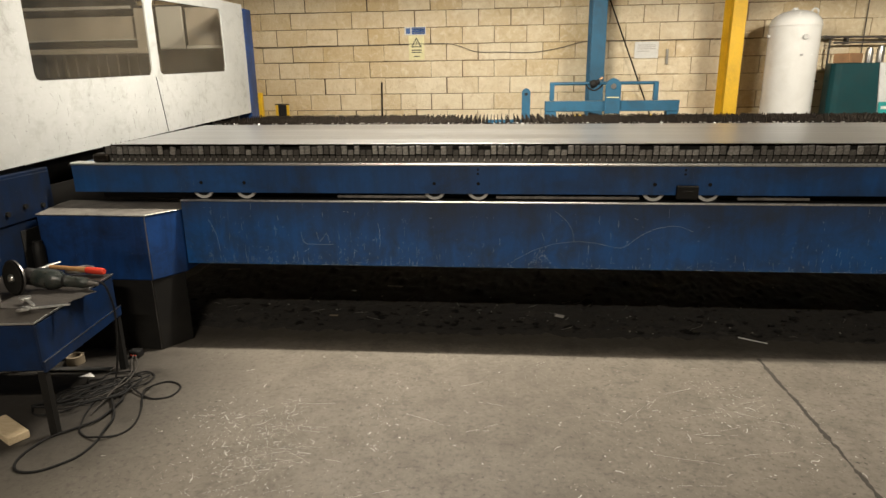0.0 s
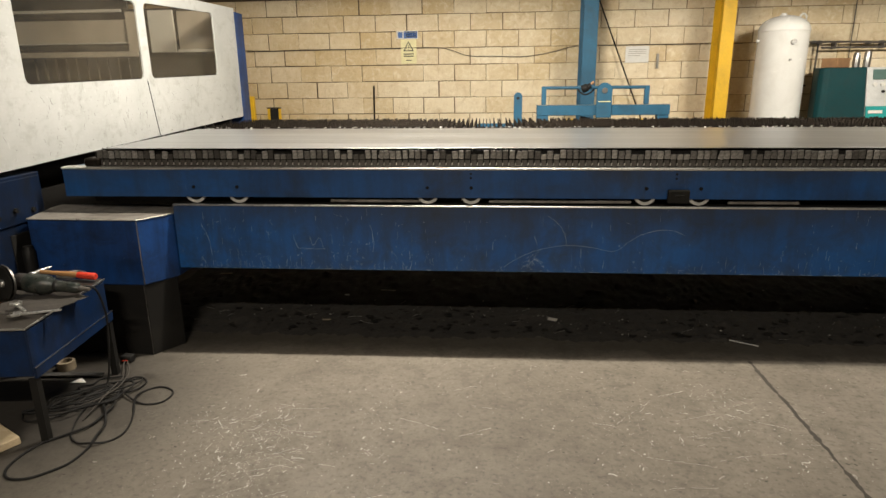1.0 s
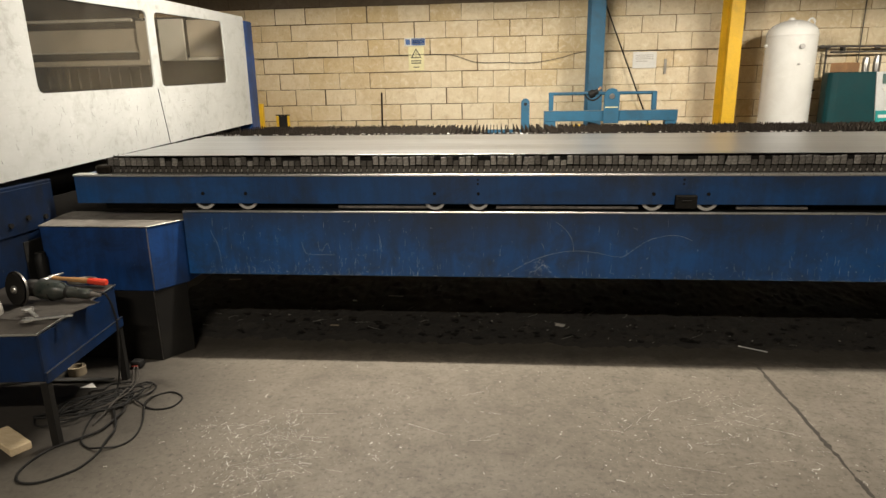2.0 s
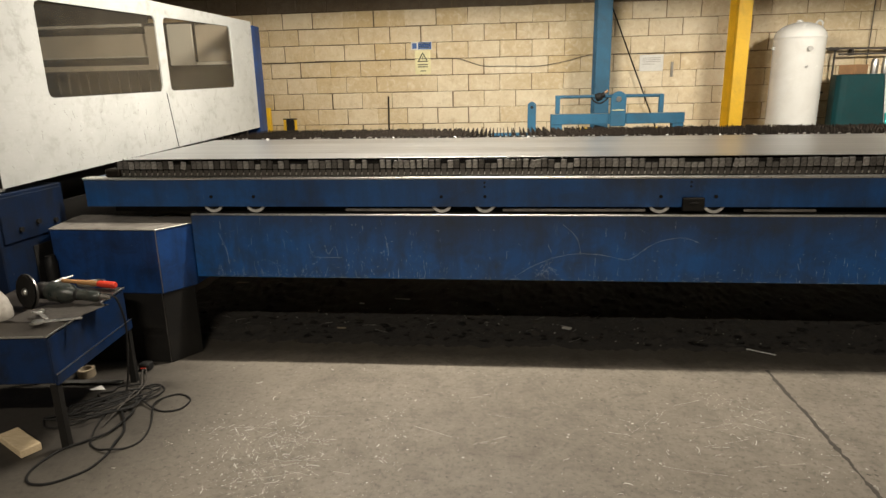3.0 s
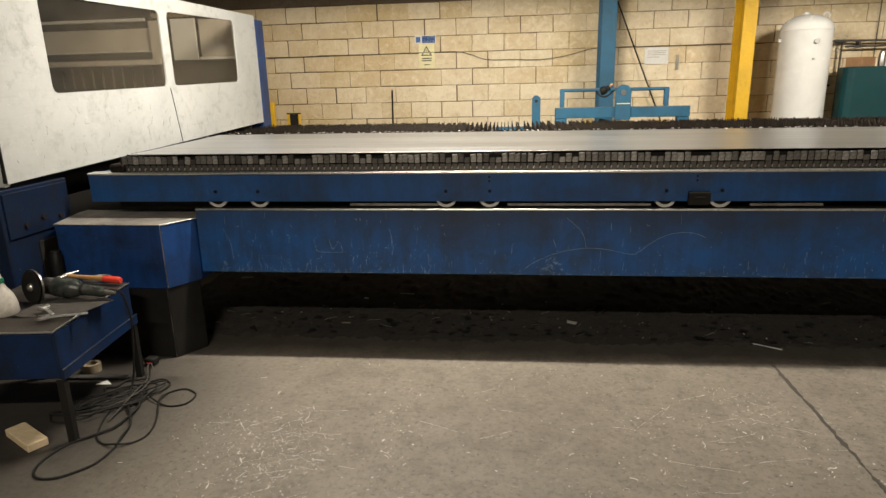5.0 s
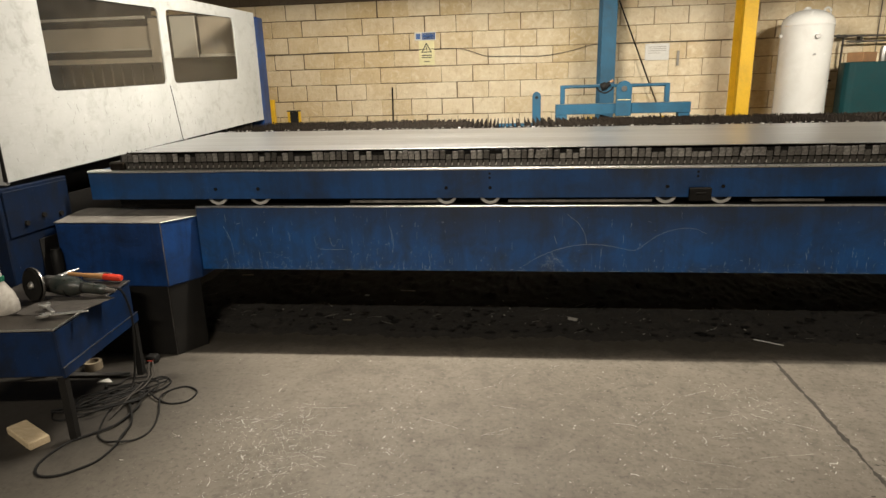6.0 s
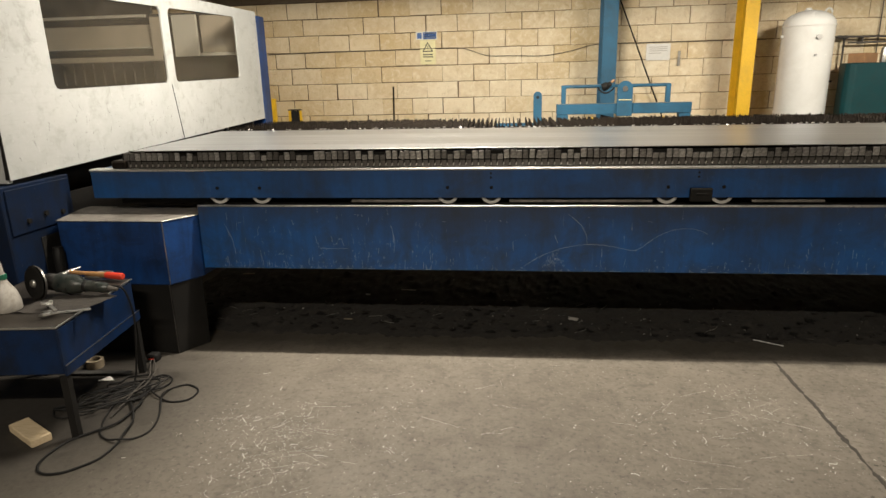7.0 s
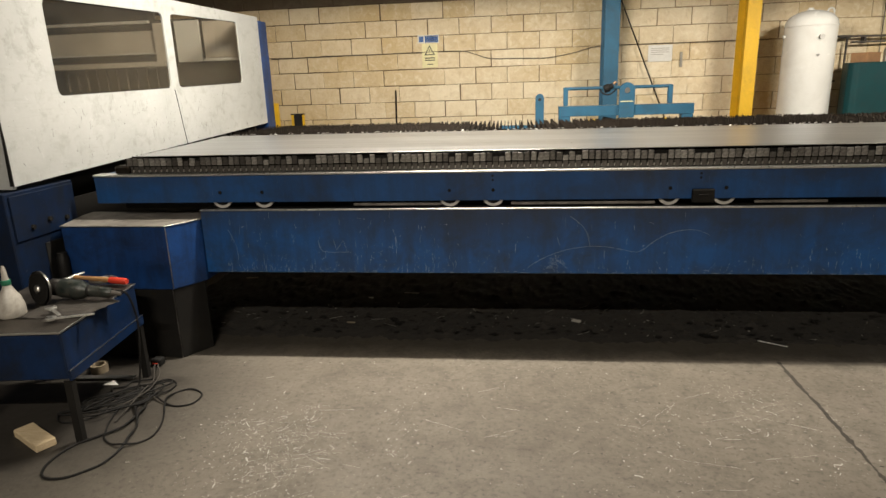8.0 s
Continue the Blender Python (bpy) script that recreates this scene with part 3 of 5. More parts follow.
# tread stands on the rail bed
WHEELS = [-0.095, 0.179, 1.35, 1.613, 2.636, 2.946, 4.1, 4.4, 5.2]
for x in WHEELS:
    bm = B()
    m = Matrix.Translation((x, PF + 0.012, 0.9925)) @ pose(0, 0, 0, 90, 0, 0)
    lathe(bm, [(0.012, -0.03), (0.049, -0.03), (0.049, -0.004), (0.012, -0.004)], 28, m)
    wheel = part("wheel", bm, BLACK, pallet, "dark steel wheel worn bright at the rim", smooth=True)
    bm = B()
    lathe(bm, [(0.05, -0.032), (0.064, -0.031), (0.067, -0.026), (0.067, -0.004), (0.05, -0.004), (0.05, -0.032)], 28, m)
    part("tread", bm, TREAD, wheel, "bright worn tread", smooth=True)
    bm = B()
    rod(bm, (x, PF + 0.01, 1.028), (x, PF - 0.007, 1.028), 0.011, 6)
    part("bolt", bm, BLACK, wheel)
for x in (1.61, 2.803):
    for z in (1.112, 1.087):
        bm = B()
        rod(bm, (x, PF + 0.005, z), (x, PF - 0.001, z), 0.007, 10)
        part("bolt_hole", bm, RUBBER, front, "dark drilled hole")
bm = B()
box(bm, 2.755, 2.88, PF - 0.03, PF - 0.002, 0.945, 1.025, 0.008, seg=2)
box(bm, 2.79, 2.845, PF - 0.036, PF - 0.03, 0.985, 0.997, 0.002)
part("stop_block", bm, BLACK, pallet, "dark cast stop block bolted to the frame")

# combs that hold the slats, front and rear
for y in (PF + 0.035, PB - 0.12):
    bm = B()
    box(bm, PX0 + 0.2, PX1 - 0.1, y, y + 0.02, 1.147, 1.192, 0.002)
    part("comb_rail", bm, BLACK, pallet)
# black plate added so that no light shows between the clips
bm = B()
box(bm, PX0 + 0.2, PX1 - 0.1, PF + 0.046, PF + 0.05, 1.193, 1.243)
part("added_backing", bm, BLACK, pallet, "black plate added to darken the gaps behind the clips")
# unseen plate added to stop light falling through the slats to the floor
bm = B()
box(bm, PX0 + 0.06, PX1 - 0.06, PF + 0.1, PB - 0.06, 0.98, 0.99)
part("light_stop", bm, BLACK, pallet)
PITCH = 0.0373
N_SLAT = int((PX1 - 0.15 - (PX0 + 0.23)) / PITCH)


def slat_mesh(seed):
    """Crusted plate with a saw-tooth top, along y; teeth are worn down where sheets lie."""
    rr = random.Random(seed)
    ln, tooth = PB - PF - 0.14, 0.05
    n = int(ln / tooth)
    bm = B()
    top = []
    for i in range(n):
        y = i * tooth
        tall = 0.112 + rr.uniform(-0.01, 0.008) if y > 1.5 else 0.091
        top += [(y, 0.055 + rr.uniform(-0.006, 0.01)), (y + tooth * rr.uniform(0.38, 0.46), tall), (y + tooth * rr.uniform(0.54, 0.62), tall)]
    top.append((ln, 0.055))
    rows = []
    for y, z in top:
        w = (0.0042 if y > 1.5 else 0.002) * rr.uniform(0.8, 1.3)
        wt = w if z < 0.07 else w * 0.55
        rows.append([bm.verts.new((-w, y, 0)), bm.verts.new((w, y, 0)), bm.verts.new((wt, y, z)), bm.verts.new((-wt, y, z))])
    for a, b in zip(rows, rows[1:]):
        for k in range(4):
            bm.faces.new((a[k], a[(k + 1) % 4], b[(k + 1) % 4], b[k]))
    bm.faces.new(rows[0])
    bm.faces.new(rows[-1])
    return mesh_of("slat", bm, SLAT)


SLATS = [slat_mesh(k) for k in range(5)]
clip_meshes = []
for w, h in ((0.0335, 0.05), (0.0345, 0.048), (0.031, 0.051)):
    bm = B()
    box(bm, -w / 2, w / 2, 0, 0.006, 0, h, 0.003, seg=2)
    clip_meshes.append(mesh_of("slat_clip", bm, TAB, False))
bm = B()
box(bm, -0.0165, 0.0165, -0.002, 0.004, -0.001, 0.031, 0.002)
PEG_ME = mesh_of("comb_tooth", bm, TAB)
bm = B()
box(bm, -0.016, 0.016, -0.003, 0.001, -0.042, -0.002, 0.002)
LEG_ME = mesh_of("comb_tooth", bm, CLIP)
bm = B()
box(bm, -0.003, 0.003, -0.011, 0.0, 0, 0.016, 0.001)
RIVET_ME = mesh_of("rivet", bm, STEEL)
rs = random.Random(11)
MISSING = {10, 12, 24, 27, 30, 31, 32, 41, 43, 44, 55, 58, 62, 63, 73, 75, 87, 88, 93, 94, 95, 104, 106, 118, 131}
# pairs of gaps where clips are broken off, at uneven steps along the row
for i in range(N_SLAT):
    x = PX0 + 0.24 + i * PITCH
    piece("slat", SLATS[rs.randrange(5)], pallet, (x, PF + 0.06, 1.166), rz=rs.gauss(0, 0.004), ry=rs.gauss(-0.05, 0.035))
    if i in MISSING:
        piece("comb_tooth", LEG_ME, pallet, (x, PF + 0.034, 1.193))
        piece("comb_tooth", PEG_ME, pallet, (x, PF + 0.034, 1.193))
    else:
        piece("comb_tooth", LEG_ME, pallet, (x, PF + 0.034, 1.193))
        piece("slat_clip", clip_meshes[rs.randrange(3)], pallet, (x + rs.gauss(0, 0.001), PF + 0.028, 1.197 + rs.gauss(0, 0.0015)), ry=rs.gauss(0, 0.03) + (0.25 if rs.random() < 0.03 else 0))
    piece("rivet", RIVET_ME, pallet, (x + PITCH / 2, PF + 0.034, 1.158), ry=0.2)
bm = B()
box(bm, PX0 + 0.14, PX0 + 0.24, PF + 0.01, PF + 0.2, 1.147, 1.2, 0.01)
part("end_block", bm, SLAT, pallet)

# ---- sheet on the slats ----
bm = B()
m = Matrix.Translation((-0.62, 3.455, 0)) @ pose(0, 0, 0, 0, 0, 0.45)
prism(bm, [(0, 0.005), (6.2, 0.005), (6.2, 1.48), (-0.1, 1.48)], 1.259, 1.263, 0.001)
bmesh.ops.transform(bm, matrix=m, verts=bm.verts)
metal_sheet = solo("metal_sheet", bm, SHEET, "large bright steel sheet lying on the slats", "metal sheet")

rs = random.Random(14)
bm = B()
for i in range(N_SLAT):
    # bright steel bits put in as glints along the rear edge of the sheet
    if rs.random() < 0.3:
        continue
    x, k = PX0 + 0.24 + i * PITCH + rs.uniform(-0.008, 0.008), rs.uniform(0.004, 0.014)
    m = Matrix.Translation((x, 4.957 + 0.0079 * x + rs.uniform(0.0, 0.02), 1.267 + rs.uniform(-0.002, 0.004))) @ pose(0, 0, 0, rs.uniform(-20, 20), rs.uniform(-12, 12), rs.uniform(-20, 20))
    box(bm, -k, k, -0.004, 0.004, -0.004, 0.003, m=m)
part("slat_glints", bm, STEEL, pallet, "bright steel bits put in for the glints along the sheet edge", kind="stuff")

# the table and its load stand a degree off square and sag a little towards the far end
SKEW = Matrix.Translation((-0.6, 3.43, 0.9)) @ pose(0, 0, 0, 0, 0.21, 1.05) @ Matrix.Translation((0.6, -3.43, -0.9))
for ob in (lift, pallet, metal_sheet):
    at = SKEW @ Matrix.Translation(ob.location)
    ob.location, ob.rotation_euler = at.to_translation(), at.to_euler()

# ---- enclosure of the cutting machine ----
HX = -1.1
HY0, HY1 = 3.02, 6.72


def hood():
    t = thing("machine_enclosure", (HX, HY0, 0), "scuffed white cutting machine enclosure with two windows", "machine")
    zb = lambda y: 1.148 + 0.0322 * (y - 3.02)
    zw = lambda y: 1.643 + 0.0262 * (y - 3.56)
    zt = lambda y: 2.262 + 0.0325 * (y - 4.78)
    ztop = lambda y: 2.405 + 0.015 * (y - 6.72)
    th = 0.014
    ys = [(HY0, 3.508), (4.822, 4.935), (6.188, HY1)]

    def slab(nm, y0, y1, f0, f1):
        bm = B()
        prism(bm, [(y0, f0(y0)), (y1, f0(y1)), (y1, f1(y1)), (y0, f1(y0))], HX - th, HX, axis="x")
        part(nm, bm, WHITE, t)
    # the joint between the two lower panels leans towards the far end
    for (p0, p1), (q0, q1) in (((HY0, HY0), (4.937, 4.852)), ((4.943, 4.858), (HY1, HY1))):
        bm = B()
        prism(bm, [(p0, zb(p0)), (q0, zb(q0)), (q1, zw(q1)), (p1, zw(p1))], HX - th, HX, axis="x")
        part("lower_panel", bm, WHITE, t)
    for a, b in ys:
        slab("mullion", a, b, zw, zt)
    slab("header", HY0, HY1, zt, ztop)
    for a, b in ((3.508, 4.822), (4.935, 6.188)):
        bm = B()
        prism(bm, [(a, zw(a)), (b, zw(b)), (b, zt(b)), (a, zt(a))], HX - 0.013, HX - 0.009, axis="x")
        w = part("window_pane", bm, PANE, t, "scratched dusty polycarbonate window")
        w.visible_shadow = False
        c = 0.045
        for y, s in ((a, 1), (b, -1)):
            for f, k in ((zw, 1), (zt, -1)):
                zz = f(y)
                bm = B()
                prism(bm, [(y, zz), (y + s * c, zz), (y + s * c * 0.3, zz + k * c * 0.3), (y, zz + k * c)], HX - th, HX - 0.001, axis="x")
                part("window_corner", bm, WHITE, t)
        bm = B()
        for f in (zw, zt):
            prism(bm, [(a + 0.03, f(a) - 0.004), (b - 0.03, f(b) - 0.004), (b - 0.03, f(b) + 0.006), (a + 0.03, f(a) + 0.006)], HX - 0.0085, HX - 0.004, axis="x")
        part("window_seal", bm, RUBBER, t)
    bm = B()
    tube(bm, [(HX + 0.001, 4.856, 1.66), (HX + 0.001, 4.88, 1.53), (HX + 0.001, 4.94, zb(4.94) + 0.003)], 0.004, 6, 4)
    part("panel_seam", bm, RUBBER, t, "dark seam between the panels")
    rs = random.Random(31)
    bm = B()
    for i in range(210):
        y = rs.gauss(4.3, 0.6) if rs.random() < 0.7 else rs.uniform(3.1, 6.6)
        if not 3.06 < y < 6.6:
            continue
        z0, z1 = zb(y) + 0.01, zw(y) - 0.06
        z = z0 + (z1 - z0) * rs.random()
        a, l = rs.gauss(1.5, 0.35), 0.003 + 0.05 * rs.random() ** 4
        dy, dz = l * math.cos(a), -l * math.sin(a)
        if z + dz < z0:
            continue
        tube(bm, [(HX + 0.0001, y, z), (HX + 0.0001, y + dy * 0.4 + rs.gauss(0, 0.003), z + dz * 0.5), (HX + 0.0001, y + dy, z + dz)], rs.uniform(0.0004, 0.0013), 4, 3)
    part("scuffs", bm, CLIP, t, "dark scuffs and scratches on the white panels", kind="stuff")
    # front face and far post
    bm = B()
    box(bm, -4.6, HX - 0.012, HY0 - 0.004, HY0 + 0.03, 1.13, 2.4, 0.004)
    part("front_panel", bm, WHITE, t)
    bm = B()
    prism(bm, [(HX + 0.002, 1.152), (HX - 0.022, 1.152), (HX - 0.012, 1.4), (HX - 0.006, 1.62), (HX + 0.002, 1.4)], HY0 - 0.0075, HY0 - 0.0005, axis="y")
    part("corner_gap", bm, RUBBER, t, "dark open gap at the corner of the panels")
    bm = B()
    box(bm, HX - 0.3, HX + 0.004, HY1 + 0.004, HY1 + 0.22, 0.0, 2.37, 0.006)
    part("end_post", bm, BLUE_BOX, t, "dark blue end post")
    # inside
    bm = B()
    box(bm, -4.6, -4.56, HY0 + 0.04, HY1, 1.1, 2.35)
    part("rear_panel", bm, INNER, t)
    EY = 6.4
    for nm, x0, x1, z0, z1, dy, mt in (
            ("end_panel", -4.5, HX - 0.06, 0.6, 2.4, 0.1, DARK), ("end_panel", -4.5, -2.17, 2.402, 2.63, 0.1, DARK), ("ledge", -4.5, -2.16, 2.355, 2.385, -0.05, WHITE), ("end_panel", -4.5, -2.16, 2.062, 2.29, 0.05, INNER),
            ("ledge", -4.5, -2.16, 2.045, 2.06, 0.0, WHITE), ("ledge", -4.5, -2.03, 1.912, 1.965, -0.05, INNER), ("upright", -2.15, -2.03, 1.967, 2.36, 0.0, INNER),
            ("side_plate", -1.9, -1.63, 1.95, 2.37, 0.0, WHITE), ("end_panel", -1.61, HX - 0.06, 1.985, 2.36, 0.05, INNER), ("ledge", -1.61, HX - 0.06, 1.95, 1.98, 0.0, WHITE)):
        bm = B()
        box(bm, x0, x1, EY + dy, EY + dy + 0.03, z0, z1, 0.003)
        part(nm, bm, mt, t)
    for i in range(12):
        x = -3.3 + i * 0.12
        bm = B()
        box(bm, x, x + 0.01, EY + 0.06, EY + 0.09, 1.68, 1.9)
        part("fold", bm, CLOTH, t)
    bm = B()
    box(bm, -4.5, -1.85, HY0 + 0.2, HY1 - 0.2, 0.5, 1.28, 0.01)
    part("bed", bm, DARK, t)
    for i in range(4):
        y = 5.0 + i * 0.42
        bm = B()
        box(bm, HX - 0.25, HX - 0.235, y, y + 0.012, 1.02, 1.2)
        part("curtain_strip", bm, TOOL, t)
    bm = B()
    box(bm, HX - 0.3, HX - 0.26, 3.6, HY1, 0.95, 1.22)
    part("curtain", bm, RUBBER, t, "black rubber curtain under the panel")
    # made-up black sheet stands in for the shade under the enclosure
    bm = B()
    box(bm, HX - 0.04, HX - 0.02, 3.486, HY1, 0.0, 1.0)
    part("dark_skirt", bm, BLACK, t, "plain black sheet added for the dark opening under the enclosure")
    # base at the operator's end
    bm = B()
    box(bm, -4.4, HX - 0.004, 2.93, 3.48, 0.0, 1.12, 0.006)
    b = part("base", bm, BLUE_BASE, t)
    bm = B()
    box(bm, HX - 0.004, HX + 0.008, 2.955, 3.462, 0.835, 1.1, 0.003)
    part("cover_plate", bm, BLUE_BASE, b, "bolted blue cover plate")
    for y, z in ((3.08, 0.9), (3.36, 0.9), (3.22, 0.92)):
        bm = B()
        rod(bm, (HX + 0.006, y, z), (HX + 0.022, y, z), 0.016, 6)
        part("bolt", bm, BLACK, b)
    # no hollow here: the niche's shade is a thin black plate
    bm = B()
    box(bm, HX - 0.004, HX + 0.002, 3.16, 3.36, 0.45, 0.78, 0.002)
    part("recess", bm, RUBBER, b, "flat black plate for the shaded recess in the base")
    bm = B()
    lathe(bm, [(0.035, 0), (0.035, 0.2), (0.028, 0.21), (0.028, 0.23)], 14, Matrix.Translation((HX + 0.06, 3.2, 0.48)))
    part("pipe_stub", bm, BLACK, b, smooth=True)
    return t


hood()
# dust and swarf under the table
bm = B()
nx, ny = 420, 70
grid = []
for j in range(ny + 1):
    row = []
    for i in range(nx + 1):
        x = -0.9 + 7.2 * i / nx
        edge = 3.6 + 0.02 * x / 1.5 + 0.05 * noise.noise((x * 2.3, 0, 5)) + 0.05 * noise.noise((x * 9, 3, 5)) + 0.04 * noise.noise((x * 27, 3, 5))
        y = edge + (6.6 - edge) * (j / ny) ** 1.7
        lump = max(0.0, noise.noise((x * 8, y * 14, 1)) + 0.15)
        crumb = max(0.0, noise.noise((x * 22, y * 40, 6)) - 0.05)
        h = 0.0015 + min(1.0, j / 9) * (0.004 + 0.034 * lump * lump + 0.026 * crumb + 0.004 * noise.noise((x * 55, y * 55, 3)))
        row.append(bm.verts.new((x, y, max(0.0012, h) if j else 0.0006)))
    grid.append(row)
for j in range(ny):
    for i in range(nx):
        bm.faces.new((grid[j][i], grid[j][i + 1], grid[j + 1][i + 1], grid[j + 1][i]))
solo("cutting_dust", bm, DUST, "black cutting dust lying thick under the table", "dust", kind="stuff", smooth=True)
rs = random.Random(3)


def flake(bm, at, s, spin):
    """Thin five-cornered crust, bent up a little."""
    ring = []
    for k in range(5):
        a = spin + 2 * math.pi * k / 5
        d = s * rs.uniform(0.55, 1.2)
        ring.append((at[0] + d * math.cos(a), at[1] + 0.6 * d * math.sin(a), at[2] + rs.uniform(0.0, 0.35) * s))
    lo = [bm.verts.new(p) for p in ring]
    hi = [bm.verts.new((x, y, z + 0.0025)) for x, y, z in ring]
    bm.faces.new(lo)
    bm.faces.new(hi)
    for k in range(5):
        bm.faces.new((lo[k], lo[(k + 1) % 5], hi[(k + 1) % 5], hi[k]))


bm = B()
for i in range(520):
    x, y = rs.uniform(-0.75, 5.5), 3.66 + abs(rs.gauss(0, 0.3))
    flake(bm, (x, y, 0.014), 0.006 + 0.034 * rs.random() ** 3, rs.uniform(0, 3))
solo("swarf", bm, BLACK, "crusted dark flakes of slag in the dust", "swarf", kind="stuff")
bm = B()
for i in range(190):
    x, y = rs.uniform(-0.75, 5.5), 3.66 + abs(rs.gauss(0, 0.45))
    s = 0.001 + 0.006 * rs.random() ** 3
    m = Matrix.Translation((x, y, 0.022)) @ Euler((rs.uniform(-.5, .5), rs.uniform(-.5, .5), rs.uniform(0, 3))).to_matrix().to_4x4()
    box(bm, -s, s, -s * 0.4, s * 0.4, -0.002, 0.002, m=m)
for i in range(26):
    # curled wire-thin turnings
    x, y, a, l = rs.uniform(-0.6, 5.0), rs.uniform(3.65, 4.2), rs.uniform(-0.9, 0.9), rs.uniform(0.02, 0.07)
    tube(bm, [(x, y, 0.016), (x + l * math.cos(a), y + l * math.sin(a), 0.026), (x + 1.8 * l * math.cos(a + 0.4), y + 1.8 * l * math.sin(a + 0.4), 0.016)], 0.0009, 4, 3)
solo("bright_chips", bm, INNER, "small pale chips and turnings scattered in the dust", "chips", kind="stuff")
SCRAPS = [((2.14, 3.95, 0.014), (0.055, 0.02, 0.004), -22, PLASTIC, "scrap of brown card in the dust"), ((3.335, 3.625, 0.008), (0.085, 0.004, 0.004), -25, PAPER, "thin pale strip lying on the floor"),
          ((0.6, 4.345, 0.02), (0.018, 0.007, 0.004), -5, PAPER, "small white scrap in the dust"), ((0.578, 3.828, 0.02), (0.03, 0.008, 0.004), 3, TAPE, "small tan offcut in the dust"),
          ((0.906, 4.466, 0.02), (0.06, 0.006, 0.004), 0, INNER, "thin grey offcut in the dust"), ((-0.592, 4.81, 0.025), (0.05, 0.012, 0.004), 12, TAPE, "pale scrap in the dust")]
for at, (a, b, c), rz, mt, lab in SCRAPS:
    bm = B()
    box(bm, -a, a, -b, b, 0, c, 0.001, m=Matrix.Translation(at) @ pose(0, 0, 0, 3, 2, rz))
    solo("scrap", bm, mt, lab, "scrap")

# pale scuffs and chips on the open floor
rs = random.Random(21)
bm = B()
# (x, y, spread in x, spread in y, share): where sheets and pallets were set down
WORN = [(0.58, 2.3, 0.12, 0.18, 5), (0.7, 2.1, 0.11, 0.16, 4), (0.7, 2.5, 0.06, 0.1, 2), (0.42, 2.48, 0.14, 0.1, 2), (1.18, 2.5, 0.06, 0.2, 1), (2.55, 2.65, 0.3, 0.18, 2), (2.95, 2.9, 0.16, 0.12, 2), (2.45, 2.25, 0.2, 0.15, 1), (3.15, 2.6, 0.2, 0.2, 2), (1.75, 2.7, 0.7, 0.4, 2), (0.9, 1.7, 0.3, 0.3, 2)]
BAG = [w for w in WORN for k in range(w[4])]


def worn_spot():
    if rs.random() < 0.07:
        return rs.uniform(-0.1, 4.6), rs.uniform(1.0, 3.2)
    cx, cy, sx, sy, k = rs.choice(BAG)
    return rs.gauss(cx, sx), min(3.22, rs.gauss(cy, sy))


for i in range(640):
    # short hooked scores
    x, y = worn_spot()
    a, l, p = rs.gauss(0.9, 0.9), 0.0025 + 0.02 * rs.random() ** 3, []
    for k in range(rs.randrange(2, 5)):
        p.append((x, y, 0.0007))
        a += rs.gauss(0, 0.6)
        x, y = x + l * math.cos(a), y + l * math.sin(a)
    tube(bm, p, 0.0003 + 0.0019 * rs.random() ** 3, 4, 2)
for i in range(750):
    x, y = worn_spot()
    k = 0.0008 + 0.004 * rs.random() ** 4
    box(bm, -k, k, -k * rs.uniform(0.2, 0.7), k * 0.4, 0, 0.0012, m=Matrix.Translation((x, y, 0.0003)) @ pose(0, 0, 0, 0, 0, rs.uniform(0, 180)))
for i in range(64):
    # long faint drag marks, broken up
    x, y = worn_spot()
    a, n, l = rs.gauss(0.15, 0.35), rs.randrange(3, 9), rs.uniform(0.012, 0.04)
    for k in range(n):
        x, y, a = x + l * 1.15 * math.cos(a), y + l * 1.15 * math.sin(a), a + rs.gauss(0, 0.05)
        if y < 3.2 and rs.random() < 0.75:
            tube(bm, [(x, y, 0.0004), (x + l * math.cos(a), y + l * math.sin(a), 0.0004)], rs.uniform(0.0003, 0.0007), 4, 1)
dark = B()
for i in range(340):
    x, y = rs.uniform(-0.2, 4.6), rs.uniform(0.9, 3.25)
    k = 0.0015 + 0.006 * rs.random() ** 2
    box(dark, -k, k, -k * rs.uniform(0.15, 0.5), k * 0.3, 0, 0.0012, m=Matrix.Translation((x, y, 0.0005)) @ pose(0, 0, 0, 0, 0, rs.gauss(0, 50)))
solo("grit", dark, CRACK, "dark grit scattered on the concrete floor", "grit", kind="stuff")
solo("floor_scuffs", bm, SCUFF, "pale scuffs and chips on the concrete", "scuffs", kind="stuff")


# ---- tool trolley ----
TZ = 0.582
trolley = thing("tool_trolley", (-0.7, 2.6, 0), "blue steel tool trolley with a worn grey top", "trolley")
m = Matrix.Translation((-0.352, 2.275, 0)) @ pose(0, 0, 0, 0, 0, 7.0)
bm = B()
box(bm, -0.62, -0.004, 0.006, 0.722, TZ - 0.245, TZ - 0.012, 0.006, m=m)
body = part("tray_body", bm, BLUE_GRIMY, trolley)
bm = B()
box(bm, -0.622, -0.003, 0.003, 0.725, TZ - 0.011, TZ, 0.002, m=m)
part("top_plate", bm, TRAYTOP, trolley, "worn grey steel top with bright edges")
for e in ((-0.002, 0.012, 0.002, 0.73), (-0.634, -0.622, 0.002, 0.73)):
    bm = B()
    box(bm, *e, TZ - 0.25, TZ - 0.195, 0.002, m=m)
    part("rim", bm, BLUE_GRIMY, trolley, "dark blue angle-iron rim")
bm = B()
box(bm, 0.0095, 0.0132, 0.002, 0.732, TZ - 0.1975, TZ - 0.1935, m=m)
part("worn_or_lit_edge", bm, TOOL, trolley, "rim edge worn to bare steel")
